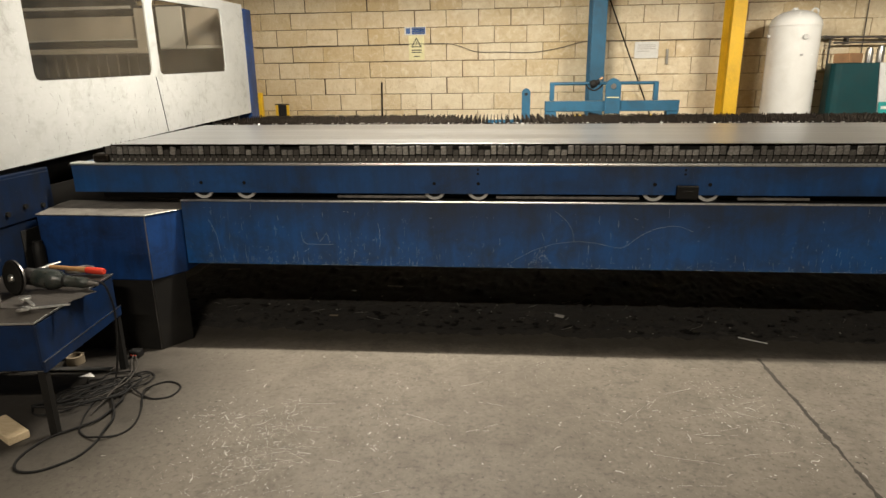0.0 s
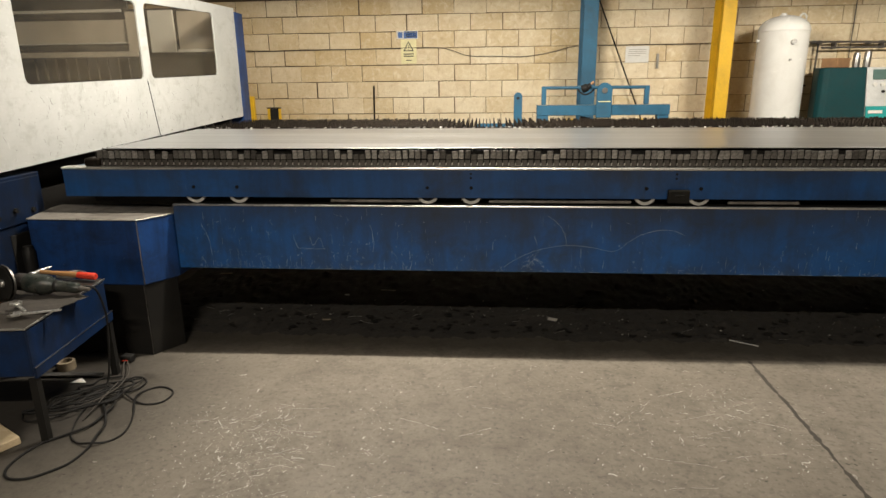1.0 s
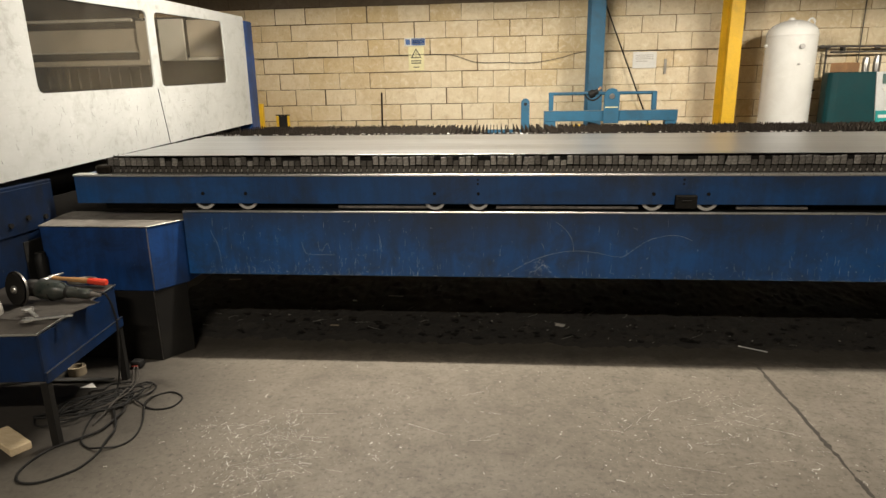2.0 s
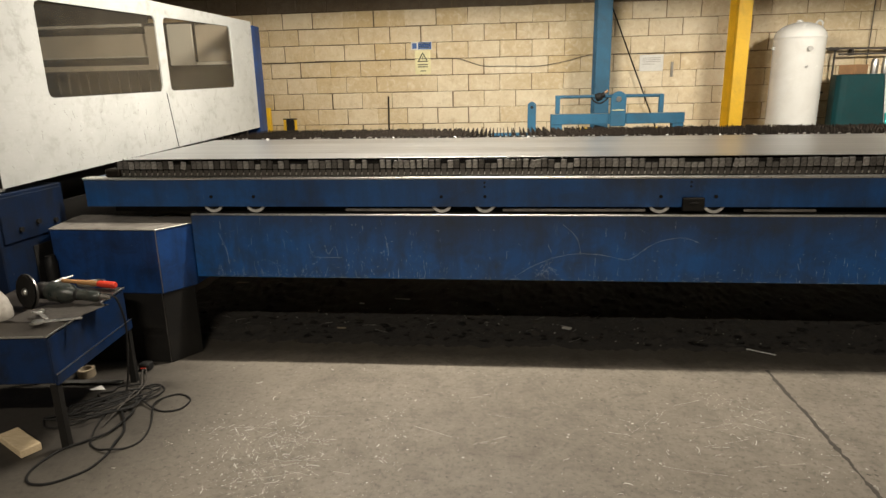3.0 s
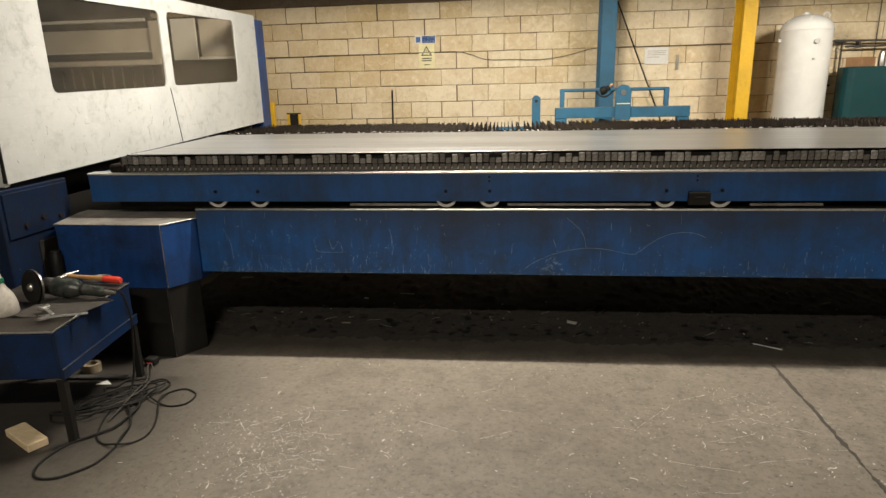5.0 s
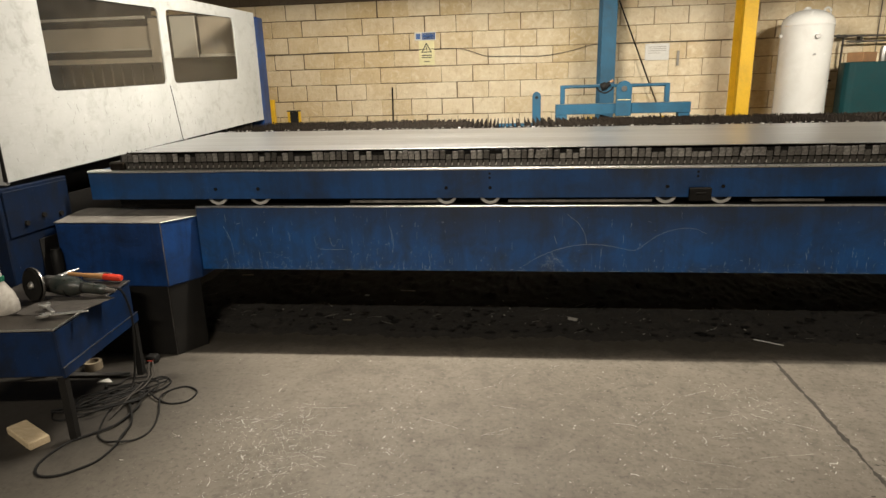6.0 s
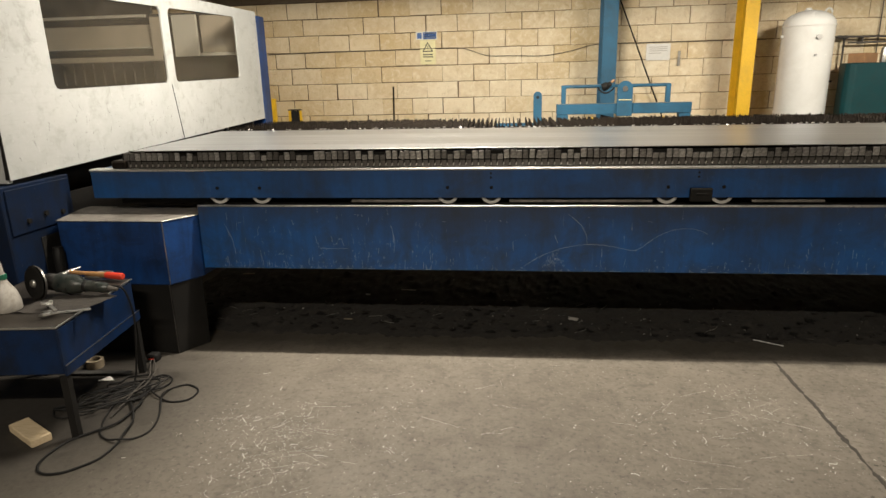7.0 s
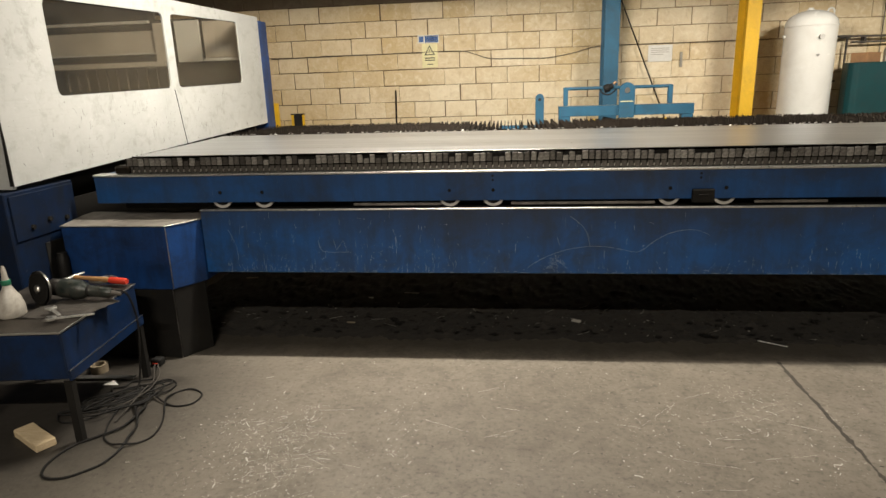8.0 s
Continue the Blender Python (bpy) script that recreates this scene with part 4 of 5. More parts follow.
for e in ((-0.624, 0.001, -0.002, 0.0025), (-0.0025, 0.001, 0.003, 0.728)):
    bm = B()
    box(bm, *e, TZ - 0.008, TZ + 0.001, 0.001, m=m)
    part("worn_or_lit_edge", bm, STEEL, trolley, "top edge worn to bare steel")
for x, y in ((-0.03, 0.0), (-0.03, 0.69), (-0.6, 0.0), (-0.6, 0.69)):
    bm = B()
    box(bm, x, x + 0.035, y, y + 0.006, 0, TZ - 0.248, m=m)
    box(bm, x + 0.029, x + 0.035, y + 0.006, y + 0.035, 0, TZ - 0.248, m=m)
    part("leg", bm, BLACK, trolley)

bm = B()
lay = []
for i in range(19):
    u = i / 18
    row = []
    for j in range(13):
        v = j / 12
        x = -0.72 + 0.34 * u + 0.03 * noise.noise((u * 3, v * 4, 3)) + 0.05 * v
        y = 2.43 + 0.25 * v + 0.03 * noise.noise((u * 4, v * 3, 8)) + 0.02 * u
        row.append(bm.verts.new((x, y, TZ + 0.003 + 0.014 * max(0, noise.noise((x * 14, y * 14, 2)) + 0.1))))
    lay.append(row)
for a, b in zip(lay, lay[1:]):
    for j in range(12):
        bm.faces.new((a[j], a[j + 1], b[j + 1], b[j]))
solo("rag", bm, RAG, "crumpled oily dark rag lying on the trolley", "rag", smooth=True)


def grinder():
    t = thing("angle_grinder", (-0.6, 2.72, TZ), "dark green angle grinder with a worn cutting disc", "angle grinder")
    ax0, ax1 = Vector((-0.69, 2.7, TZ + 0.075)), Vector((-0.37, 2.7, TZ + 0.045))
    bm = B()
    lathe(bm, [(0.0, -0.03), (0.034, -0.028), (0.042, -0.01), (0.044, 0.03), (0.052, 0.045), (0.053, 0.13), (0.046, 0.16), (0.03, 0.185), (0.028, 0.27), (0.03, 0.3), (0.02, 0.32), (0.0, 0.322)], 22, along(ax0, ax1))
    part("motor_body", bm, GREYCASE, t, smooth=True)
    bm = B()
    lathe(bm, [(0.036, -0.035), (0.045, -0.02), (0.046, 0.02), (0.043, 0.04)], 18, along(ax0, ax1))
    part("gear_head", bm, CLIP, t, "bare alloy gear head", smooth=True)
    axis = along(ax0, ax1)
    for k in range(6):
        bm = B()
        box(bm, -0.001, 0.0035, -0.016, 0.016, -0.002, 0.002, m=axis @ pose(0, 0, 0, 0, 0, 200 + 22 * k) @ Matrix.Translation((0.0515, 0, 0.115)))
        part("vent_slot", bm, RUBBER, t)
    bm = B()
    lathe(bm, [(0.0305, 0.186), (0.0325, 0.19), (0.0325, 0.2), (0.0305, 0.204)], 18, axis)
    part("switch_collar", bm, RUBBER, t, smooth=True)
    bm = B()
    lathe(bm, [(0.016, 0.318), (0.014, 0.335), (0.009, 0.37), (0.0, 0.372)], 12, axis)
    part("cord_sleeve", bm, CLOTH, t, "grey rubber cord sleeve", smooth=True)
    d = along((-0.735, 2.63, TZ + 0.088), (-0.7245, 2.658, TZ + 0.085))
    bm = B()
    lathe(bm, [(0.0, -0.002), (0.083, -0.002), (0.085, 0.0), (0.083, 0.002), (0.0, 0.002)], 36, d)
    disc = part("disc", bm, BLACK, t, "dark worn cutting disc")
    bm = B()
    lathe(bm, [(0.0, -0.016), (0.012, -0.016), (0.02, -0.01), (0.022, -0.003), (0.022, 0.03), (0.0, 0.03)], 14, d)
    part("flange_nut", bm, STEEL, disc, smooth=True)
    bm = B()
    lathe(bm, [(0.03, 0.012), (0.09, 0.012), (0.092, 0.004), (0.094, 0.004), (0.094, 0.014), (0.03, 0.016)], 36, d)
    part("guard", bm, CLIP, t, "dull steel disc guard", smooth=True)
    bm = B()
    tube(bm, [(-0.38, 2.7, TZ + 0.046), (-0.34, 2.71, TZ + 0.055), (-0.31, 2.73, TZ + 0.03), (-0.3, 2.75, TZ - 0.05), (-0.305, 2.77, TZ - 0.15), (-0.33, 2.78, 0.25), (-0.36, 2.78, 0.08), (-0.36, 2.72, 0.012), (-0.28, 2.62, 0.006)], 0.0055, 8, 8)
    part("power_cord", bm, RUBBER, t, smooth=True)


grinder()


def hammer():
    t = thing("hammer", (-0.65, 3.0, TZ), "wooden claw hammer with a red grip", "hammer")
    a, b = Vector((-0.8, 2.965, TZ + 0.045)), Vector((-0.452, 2.94, TZ + 0.03))
    f = along(a, b)
    bm = B()
    lathe(bm, [(0.0, -0.01), (0.011, -0.008), (0.012, 0.1), (0.016, 0.2), (0.016, 0.24)], 14, f)
    part("handle", bm, HICKORY, t, smooth=True)
    bm = B()
    lathe(bm, [(0.016, 0.241), (0.019, 0.25), (0.02, 0.34), (0.016, 0.352), (0.0, 0.354)], 14, f)
    part("grip", bm, RED, t, "red painted grip end", smooth=True)
    bm = B()
    h0 = Vector((-0.8, 2.965, TZ + 0.045))
    lathe(bm, [(0.0, -0.06), (0.013, -0.06), (0.016, -0.055), (0.016, -0.04), (0.011, -0.028), (0.014, -0.015), (0.014, 0.015), (0.01, 0.03), (0.004, 0.07), (0.0, 0.072)], 14, along(h0, h0 + Vector((0.35, 0.75, 0.12))))
    part("head", bm, TOOL, t, smooth=True)


hammer()
bm = B()
tube(bm, [(-0.7, 2.99, TZ + 0.02), (-0.62, 3.03, TZ + 0.025), (-0.55, 2.99, TZ + 0.03), (-0.6, 2.95, TZ + 0.022), (-0.68, 2.955, TZ + 0.018)], 0.011, 8, 6, True)
solo("steel_ring", bm, TOOL, "thick steel ring lying behind the hammer", "ring", smooth=True)


def spanner(at, rz, ln, lab):
    t = thing("spanner", at, lab, "spanner", "spanners on the trolley")
    bm = B()
    f = Matrix.Translation(at) @ pose(0, 0, 0, 0, 0, rz)
    pts = [(0, -0.007), (ln, -0.01), (ln, 0.01), (0, 0.007)]
    prism(bm, pts, 0.001, 0.009, 0.002)
    bmesh.ops.transform(bm, matrix=f, verts=bm.verts)
    part("handle", bm, STEEL, t)
    bm = B()
    jaw = [(ln, -0.018), (ln + 0.03, -0.028), (ln + 0.055, -0.022), (ln + 0.03, -0.008), (ln + 0.028, 0.008), (ln + 0.055, 0.02), (ln + 0.03, 0.028), (ln, 0.018)]
    prism(bm, jaw, 0.0, 0.013, 0.002)
    bmesh.ops.transform(bm, matrix=f, verts=bm.verts)
    part("jaw", bm, STEEL, t)


spanner((-0.304, 2.46, TZ + 0.016), 202, 0.17, "steel adjustable spanner lying on the rag")
spanner((-0.45, 2.41, TZ + 0.026), 143, 0.12, "open steel spanner lying across another")


def bottle():
    c = (-0.76, 2.47, TZ)
    t = thing("spray_bottle", c, "dusty white spray bottle with a green collar", "bottle")
    f = Matrix.Translation(c)
    bm = B()
    lathe(bm, [(0.0, 0.0), (0.057, 0.001), (0.063, 0.01), (0.062, 0.05), (0.05, 0.1), (0.03, 0.135), (0.02, 0.155), (0.017, 0.17)], 22, f)
    part("body", bm, PLASTIC, t, smooth=True)
    bm = B()
    lathe(bm, [(0.021, 0.165), (0.022, 0.17), (0.022, 0.188), (0.018, 0.19)], 18, f)
    part("collar", bm, GREENCAP, t, "green screw collar", smooth=True)
    bm = B()
    lathe(bm, [(0.016, 0.19), (0.013, 0.21), (0.011, 0.24), (0.006, 0.262), (0.0, 0.264)], 14, f)
    part("nozzle", bm, PLASTIC, t, smooth=True)


bottle()

# ---- floor clutter by the trolley ----
bm = B()
m = Matrix.Translation((-0.605, 2.275, 0.0)) @ pose(0, 0, 0, 0, 0, -29)
box(bm, -0.13, 0.13, -0.046, 0.046, 0.0, 0.04, 0.004, m=m)
solo("wood_block", bm, WOOD, "pale sawn pine offcut lying on the floor", "wood block")


def cable(name, pts, r, lab, closed=False, n=9):
    bm = B()
    tube(bm, pts, r, 8, n, closed)
    return solo(name, bm, RUBBER, lab, "cable", "cables on the floor", smooth=True)


R = 0.0055
cable("extension_cable", [(-0.42, 2.72, R), (-0.31, 2.66, R), (-0.233, 2.62, R + .01), (-0.221, 2.498, R + .01), (-0.233, 2.4, R + .008), (-0.301, 2.323, R + .004), (-0.369, 2.254, R), (-0.392, 2.16, R), (-0.388, 2.072, R), (-0.354, 2.012, R), (-0.302, 1.988, R), (-0.231, 2.002, R), (-0.167, 2.061, R), (-0.129, 2.123, R), (-0.122, 2.226, R), (-0.135, 2.322, R + .012), (-0.162, 2.422, R + .004), (-0.206, 2.499, R + .014), (-0.292, 2.607, R + .012), (-0.384, 2.711, R), (-0.46, 2.76, R)], 0.0062, "thick black extension cable looped out over the floor")
cable("power_cable", [(-0.43, 2.55, R), (-0.351, 2.574, R + .012), (-0.28, 2.638, R + .014), (-0.249, 2.721, R + .014), (-0.206, 2.788, R + .006), (-0.205, 2.868, R), (-0.249, 2.921, R), (-0.308, 2.931, R), (-0.335, 2.86, R + .008), (-0.282, 2.763, R + .016), (-0.195, 2.687, R + .012), (-0.105, 2.645, R), (-0.039, 2.644, R), (0.007, 2.678, R), (0.014, 2.752, R), (-0.021, 2.802, R), (-0.093, 2.829, R), (-0.153, 2.786, R), (-0.158, 2.7, R + .014), (-0.13, 2.63, R + .01), (-0.082, 2.537, R), (-0.04, 2.431, R), (-0.031, 2.345, R), (-0.069, 2.288, R), (-0.13, 2.255, R + .012), (-0.198, 2.269, R), (-0.262, 2.312, R), (-0.298, 2.375, R), (-0.338, 2.462, R), (-0.366, 2.572, R + .004), (-0.37, 2.65, R), (-0.34, 2.759, R), (-0.4, 2.83, R)], 0.0052, "black power cable in loose loops on the floor")
cable("thin_cable", [(-0.66, 2.5, R), (-0.607, 2.441, R), (-0.54, 2.44, R), (-0.44, 2.5, R + .006), (-0.409, 2.659, R + .02), (-0.328, 2.793, R + .024), (-0.254, 2.89, R + .014), (-0.23, 2.86, R + .014), (-0.27, 2.76, R + .026), (-0.36, 2.66, R + .026), (-0.5, 2.56, R + .008), (-0.6, 2.56, R), (-0.67, 2.62, R)], 0.0045, "thin black cable running out from the heap")
rs = random.Random(8)
for k in range(5):
    # flattened turns of the heap, all lying much the same way
    cx, cy = rs.gauss(-0.47, 0.06), rs.gauss(2.68, 0.05)
    a, b, ph = rs.uniform(0.1, 0.23), rs.uniform(0.035, 0.1), rs.gauss(0.75, 0.25)
    pts = []
    for i in range(11):
        u = 2 * math.pi * i / 11
        p = Vector((a * math.cos(u) * rs.uniform(.75, 1.2), b * math.sin(u) * rs.uniform(.6, 1.3), 0))
        p.rotate(Euler((0, 0, ph)))
        pts.append((cx + p.x, cy + p.y, R + 0.005 * k + rs.uniform(0, 0.012)))
    cable("cable_loop", pts, rs.uniform(0.0042, 0.0058), "black cable loop in a tangled heap on the floor", True, 5)
bm = B()
lathe(bm, [(0.032, 0), (0.05, 0.0), (0.05, 0.05), (0.032, 0.05), (0.032, 0)], 26, Matrix.Translation((-0.79, 3.02, 0)))
solo("tape_roll", bm, TAPE, "brown tape roll standing on the floor", "tape roll", smooth=True)
plug = thing("plug", (-0.47, 3.13, 0), "black plug with a glowing red neon on the floor", "plug")
bm = B()
box(bm, -0.505, -0.435, 3.1, 3.16, 0.002, 0.05, 0.012, seg=2)
part("body", bm, RUBBER, plug)
bm = B()
box(bm, -0.49, -0.45, 3.096, 3.101, 0.018, 0.026, 0.001)
part("switch", bm, RED, plug, "small red switch")
bm = B()
tube(bm, [(-0.47, 3.1, 0.02), (-0.43, 3.02, 0.03), (-0.36, 2.9, 0.02), (-0.325, 2.76, 0.035), (-0.31, 2.63, 0.03), (-0.305, 2.46, 0.006)], 0.0042, 8, 6)
tube(bm, [(-0.455, 3.1, 0.02), (-0.4, 3.02, 0.045), (-0.33, 2.91, 0.04), (-0.29, 2.74, 0.04), (-0.34, 2.6, 0.03)], 0.0042, 8, 6)
part("cord", bm, RAG, plug, "dusty dark cords")
bm = B()
box(bm, -0.2, 0.2, -0.02, 0.02, 0.0, 0.006, 0.001, m=Matrix.Translation((-0.7, 2.92, 0.012)) @ pose(0, 0, 0, 0, 0, 4))
solo("steel_bar", bm, TOOL, "flat grey steel bar lying under the trolley", "steel bar")
bm = B()
prism(bm, [(-0.56, 2.735), (-0.47, 2.745), (-0.53, 2.795)], 0.062, 0.064)
solo("paper_scrap", bm, PAPER, "white paper scrap on the cable heap", "paper")

# ---- things by the block wall ----


def i_column(name, x, y, w, d, mat, lab):
    t = thing(name, (x, y, 0), lab, "column")
    tf, tw = 0.014, 0.01
    bm = B()
    for s in (-1, 1):
        yy = y + s * (d / 2 - tf / 2)
        box(bm, x - w / 2, x + w / 2, yy - tf / 2, yy + tf / 2, 0, TOP, 0.002)
    part("flange", bm, mat, t)
    bm = B()
    box(bm, x - tw / 2, x + tw / 2, y - d / 2 + tf, y + d / 2 - tf, 0, TOP)
    part("web", bm, mat, t)
    bm = B()
    box(bm, x - w / 2 - 0.06, x + w / 2 + 0.06, y - d / 2 - 0.05, y + d / 2 + 0.05, 0, 0.02, 0.003)
    part("base_plate", bm, mat, t)


i_column("blue_column", 2.95, 8.75, 0.19, 0.4, BLUE_FRAME, "light blue steel column against the block wall")
i_column("yellow_column", 4.645, 8.58, 0.165, 0.36, YELLOW, "yellow painted steel column before the block wall")

tank = thing("air_tank", (5.345, 8.45, 0), "cream upright pressure tank with a domed top", "tank")
TR = 0.294
bm = B()
f = Matrix.Translation((5.345, 8.45, 0))
prof = [(TR, 0.3), (TR, 2.165), (TR + 0.005, 2.17), (TR + 0.005, 2.185), (TR, 2.19)]
for i in range(1, 8):
    a = radians(90 * i / 8)
    prof.append((TR * math.cos(a), 2.19 + 0.175 * math.sin(a)))
prof.append((0, 2.366))
lathe(bm, [(0.0, 0.16), (0.2, 0.18), (0.27, 0.24)] + prof, 40, f)
body = part("vessel", bm, TANK, tank, smooth=True)
bm = B()
lathe(bm, [(0.045, 0), (0.045, 0.015), (0.03, 0.02), (0.03, 0.035), (0, 0.035)], 14, Matrix.Translation((5.32, 8.45, 2.355)))
part("fitting", bm, TANK, body, smooth=True)
bm = B()
tube(bm, [(5.50, 8.42, 2.29), (5.51, 8.42, 2.355), (5.545, 8.42, 2.378), (5.58, 8.42, 2.345), (5.575, 8.42, 2.26)], 0.012, 8, 5)
part("lifting_eye", bm, TANK, body, smooth=True)
for dx, z, r in ((0.005, 2.035, 0.03), (-0.012, 1.825, 0.012)):
    bm = B()
    yy = 8.45 - math.sqrt(TR * TR - dx * dx)
    rod(bm, (5.345 + dx, yy + 0.02, z), (5.345 + dx, yy - 0.03, z), r, 14)
    part("port", bm, TOOL, body, "small steel port")
for a in (60, 180, 300):
    bm = B()
    x, y = 5.345 + 0.26 * math.cos(radians(a)), 8.45 + 0.26 * math.sin(radians(a))
    box(bm, x - 0.03, x + 0.03, y - 0.03, y + 0.03, 0, 0.32, 0.004)
    part("leg", bm, TANK, tank)
for z in (2.06,):
    bm = B()
    rod(bm, (5.345 - TR - 0.025, 8.45, z), (5.345 - TR + 0.03, 8.45, z), 0.022, 12)
    part("stub", bm, TANK, tank)

def lean(bm):
    """The control panel's edge runs outwards towards the floor."""
    for v in bm.verts:
        v.co.x += 0.025 + 0.1 * (1.722 - v.co.z)
    return bm


comp = thing("compressor_cabinet", (6.3, 8.4, 0), "dark teal compressor cabinet with a pale control panel", "compressor")
bm = B()
prism(bm, [(5.84, 8.6), (5.815, 8.4), (5.845, 8.34), (5.9, 8.31), (6.42, 8.302), (6.42, 8.6)], 0.05, 1.722, 0.008)
part("cabinet", bm, GREEN, comp)
bm = B()
box(bm, 6.302, 6.98, 8.28, 8.3005, 0.05, 1.722, 0.015, seg=2)
pn = part("control_panel", lean(bm), PANEL, comp)
bm = B()
box(bm, 6.37, 6.57, 8.268, 8.281, 1.575, 1.695, 0.004)
part("display", lean(bm), SCREEN, pn, "green-grey display")
for x in (6.4, 6.49):
    bm = B()
    rod(bm, (x, 8.285, 1.515), (x, 8.266, 1.515), 0.026, 14)
    part("button", lean(bm), PAPER, pn)
bm = B()
rod(bm, (6.5, 8.285, 1.43), (6.5, 8.264, 1.43), 0.018, 14)
part("knob", lean(bm), RUBBER, pn)
bm = B()
box(bm, 6.305, 6.97, 8.266, 8.281, 1.1, 1.25, 0.004)
part("trim", lean(bm), TEAL, pn, "bright teal trim strip")
bm = B()
box(bm, 6.33, 6.5, 8.26, 8.267, 1.16, 1.2, 0.002)
part("badge", lean(bm), PAPER, pn, "plain pale badge")
for x in (5.8, 6.2, 6.8):
    bm = B()
    box(bm, x, x + 0.08, 8.36, 8.58, 0, 0.048)
    part("foot", bm, RUBBER, comp)
bm = B()
box(bm, -0.135, 0.135, -0.1, 0.1, 0.0, 0.115, 0.003, m=Matrix.Translation((6.02, 8.44, 1.7235)) @ pose(0, 0, 0, 0, 0, 32))
solo("cardboard_box", bm, CARD, "brown cardboard box on top of the cabinet", "box")
for x, h in ((6.27, 0.19), (6.4, 0.21)):
    can = thing("filter_bowl", (x, 8.45, 1.7225), "shiny metal filter bowl on the cabinet", "filter", "filter bowls")
    bm = B()
    lathe(bm, [(0.04, 0), (0.042, 0.02), (0.042, h - 0.05), (0.03, h - 0.01), (0.012, h), (0, h)], 16, Matrix.Translation((x, 8.45, 1.7225)))
    part("bowl", bm, TOOL, can, smooth=True)

pipes = thing("air_pipes", (5.9, 8.93, 1.2), "dusty grey steel air pipes clipped along the wall", "pipes")
for pts in ([(5.66, 8.9, 2.065), (7.4, 8.9, 2.035)], [(6.03, 8.88, 1.985), (7.4, 8.88, 1.985)], [(5.99, 8.9, 2.04), (5.99, 8.9, 0.6)], [(5.6, 8.9, 1.5), (5.9, 8.9, 1.5)], [(6.43, 8.96, 3.4), (6.43, 8.96, 1.8)], [(5.6, 8.9, 1.2), (5.75, 8.9, 1.15)]):
    bm = B()
    rod(bm, pts[0], pts[1], 0.0065 if pts[0][2] > 3 else 0.0125, 12)
    part("pipe", bm, CLOTH, pipes, smooth=True)
for x in (5.8, 5.93, 6.0, 6.62):
    bm = B()
    lathe(bm, [(0.02, -0.03), (0.024, 0), (0.02, 0.03)], 12, Matrix.Translation((x, 8.9, 2.06 - 0.0172 * (x - 5.66))) @ pose(0, 0, 0, 0, 90, 0))
    part("joint", bm, CLOTH, pipes, smooth=True)
for x in (5.72, 6.2, 6.8):
    bm = B()
    box(bm, x, x + 0.025, 8.9, 8.998, 1.97, 2.07, 0.003)
    part("pipe_clip", bm, CLOTH, pipes)

# thin cable sagging along the wall
bm = B()
tube(bm, [(-1.9, 8.985, 2.055), (-0.48, 8.985, 2.067), (0.5, 8.985, 2.075), (0.92, 8.985, 2.07), (1.1, 8.985, 2.03), (1.33, 8.985, 1.955), (1.7, 8.985, 1.945), (2.12, 8.985, 1.935), (2.5, 8.985, 1.99), (2.81, 8.985, 2.06), (3.3, 8.985, 2.065), (5.05, 8.985, 2.06)], 0.0045, 6, 8)
solo("wall_cable", bm, CLOTH, "thin cable sagging along the block wall", "cable", smooth=True)
bm = B()
rod(bm, (-0.075, 8.95, 0), (-0.05, 8.985, 1.56), 0.0125, 10)
solo("steel_rod", bm, SLAT, "rusty steel rod leaning on the block wall", "rod")
for a, b in (((3.02, 8.97, 2.86), (3.78, 8.85, 1.0)),):
    bm = B()
    rod(bm, a, (b[0] + (b[0] - a[0]) * b[2] / (a[2] - b[2]), b[1], 0), 0.0095, 10)
    solo("leaning_bar", bm, SLAT, "dark steel bar leaning on the block wall", "bar", "leaning bars")
bm = B()
box(bm, 3.925, 3.955, 8.97, 8.998, 1.75, 1.945, 0.003)
solo("wall_bracket", bm, INNER, "small grey strip bracket on the wall", "bracket")


def sign(name, x0, x1, z0, z1, mat, lab, marks):
    t = thing(name, ((x0 + x1) / 2, 8.99, z0), lab, "sign")
    bm = B()
    box(bm, x0, x1, 8.985, 8.992, z0, z1, 0.002)
    b = part("plate", bm, mat, t)
    for nm, mt, e in marks:
        bm = B()
        box(bm, e[0], e[1], 8.9835, 8.9855, e[2], e[3])
        part(nm, bm, mt, b)
    return t, b


sign("blue_notice", 0.305, 0.61, 2.195, 2.305, PAPER, "small blue and white safety notice on the wall", [("field", SIGNBLUE, (0.41, 0.6, 2.205, 2.297)), ("symbol", SIGNBLUE, (0.325, 0.39, 2.212, 2.288))] + [("text_bar", PAPER, (0.425, 0.585, z, z + 0.012)) for z in (2.275, 2.248, 2.221)])
s, b = sign("warning_sign", 0.36, 0.585, 1.86, 2.19, SIGNYEL, "pale yellow warning sign with a triangle", [("text_bar", INK, (0.4, 0.545, z, z + 0.014)) for z in (1.985, 1.955)] + [("text_bar", INK, (0.43, 0.515, 1.9, 1.912))])
bm = B()
o, i = [(0.395, 2.03), (0.55, 2.03), (0.4725, 2.165)], [(0.418, 2.043), (0.527, 2.043), (0.4725, 2.139)]
for k in range(3):
    q = [o[k], o[(k + 1) % 3], i[(k + 1) % 3], i[k]]
    prism(bm, q, 8.9825, 8.9855, axis="y")
box(bm, 0.468, 0.477, 8.9825, 8.9855, 2.068, 2.11)
box(bm, 0.468, 0.477, 8.9825, 8.9855, 2.05, 2.06)
part("triangle", bm, INK, b, "black warning triangle")
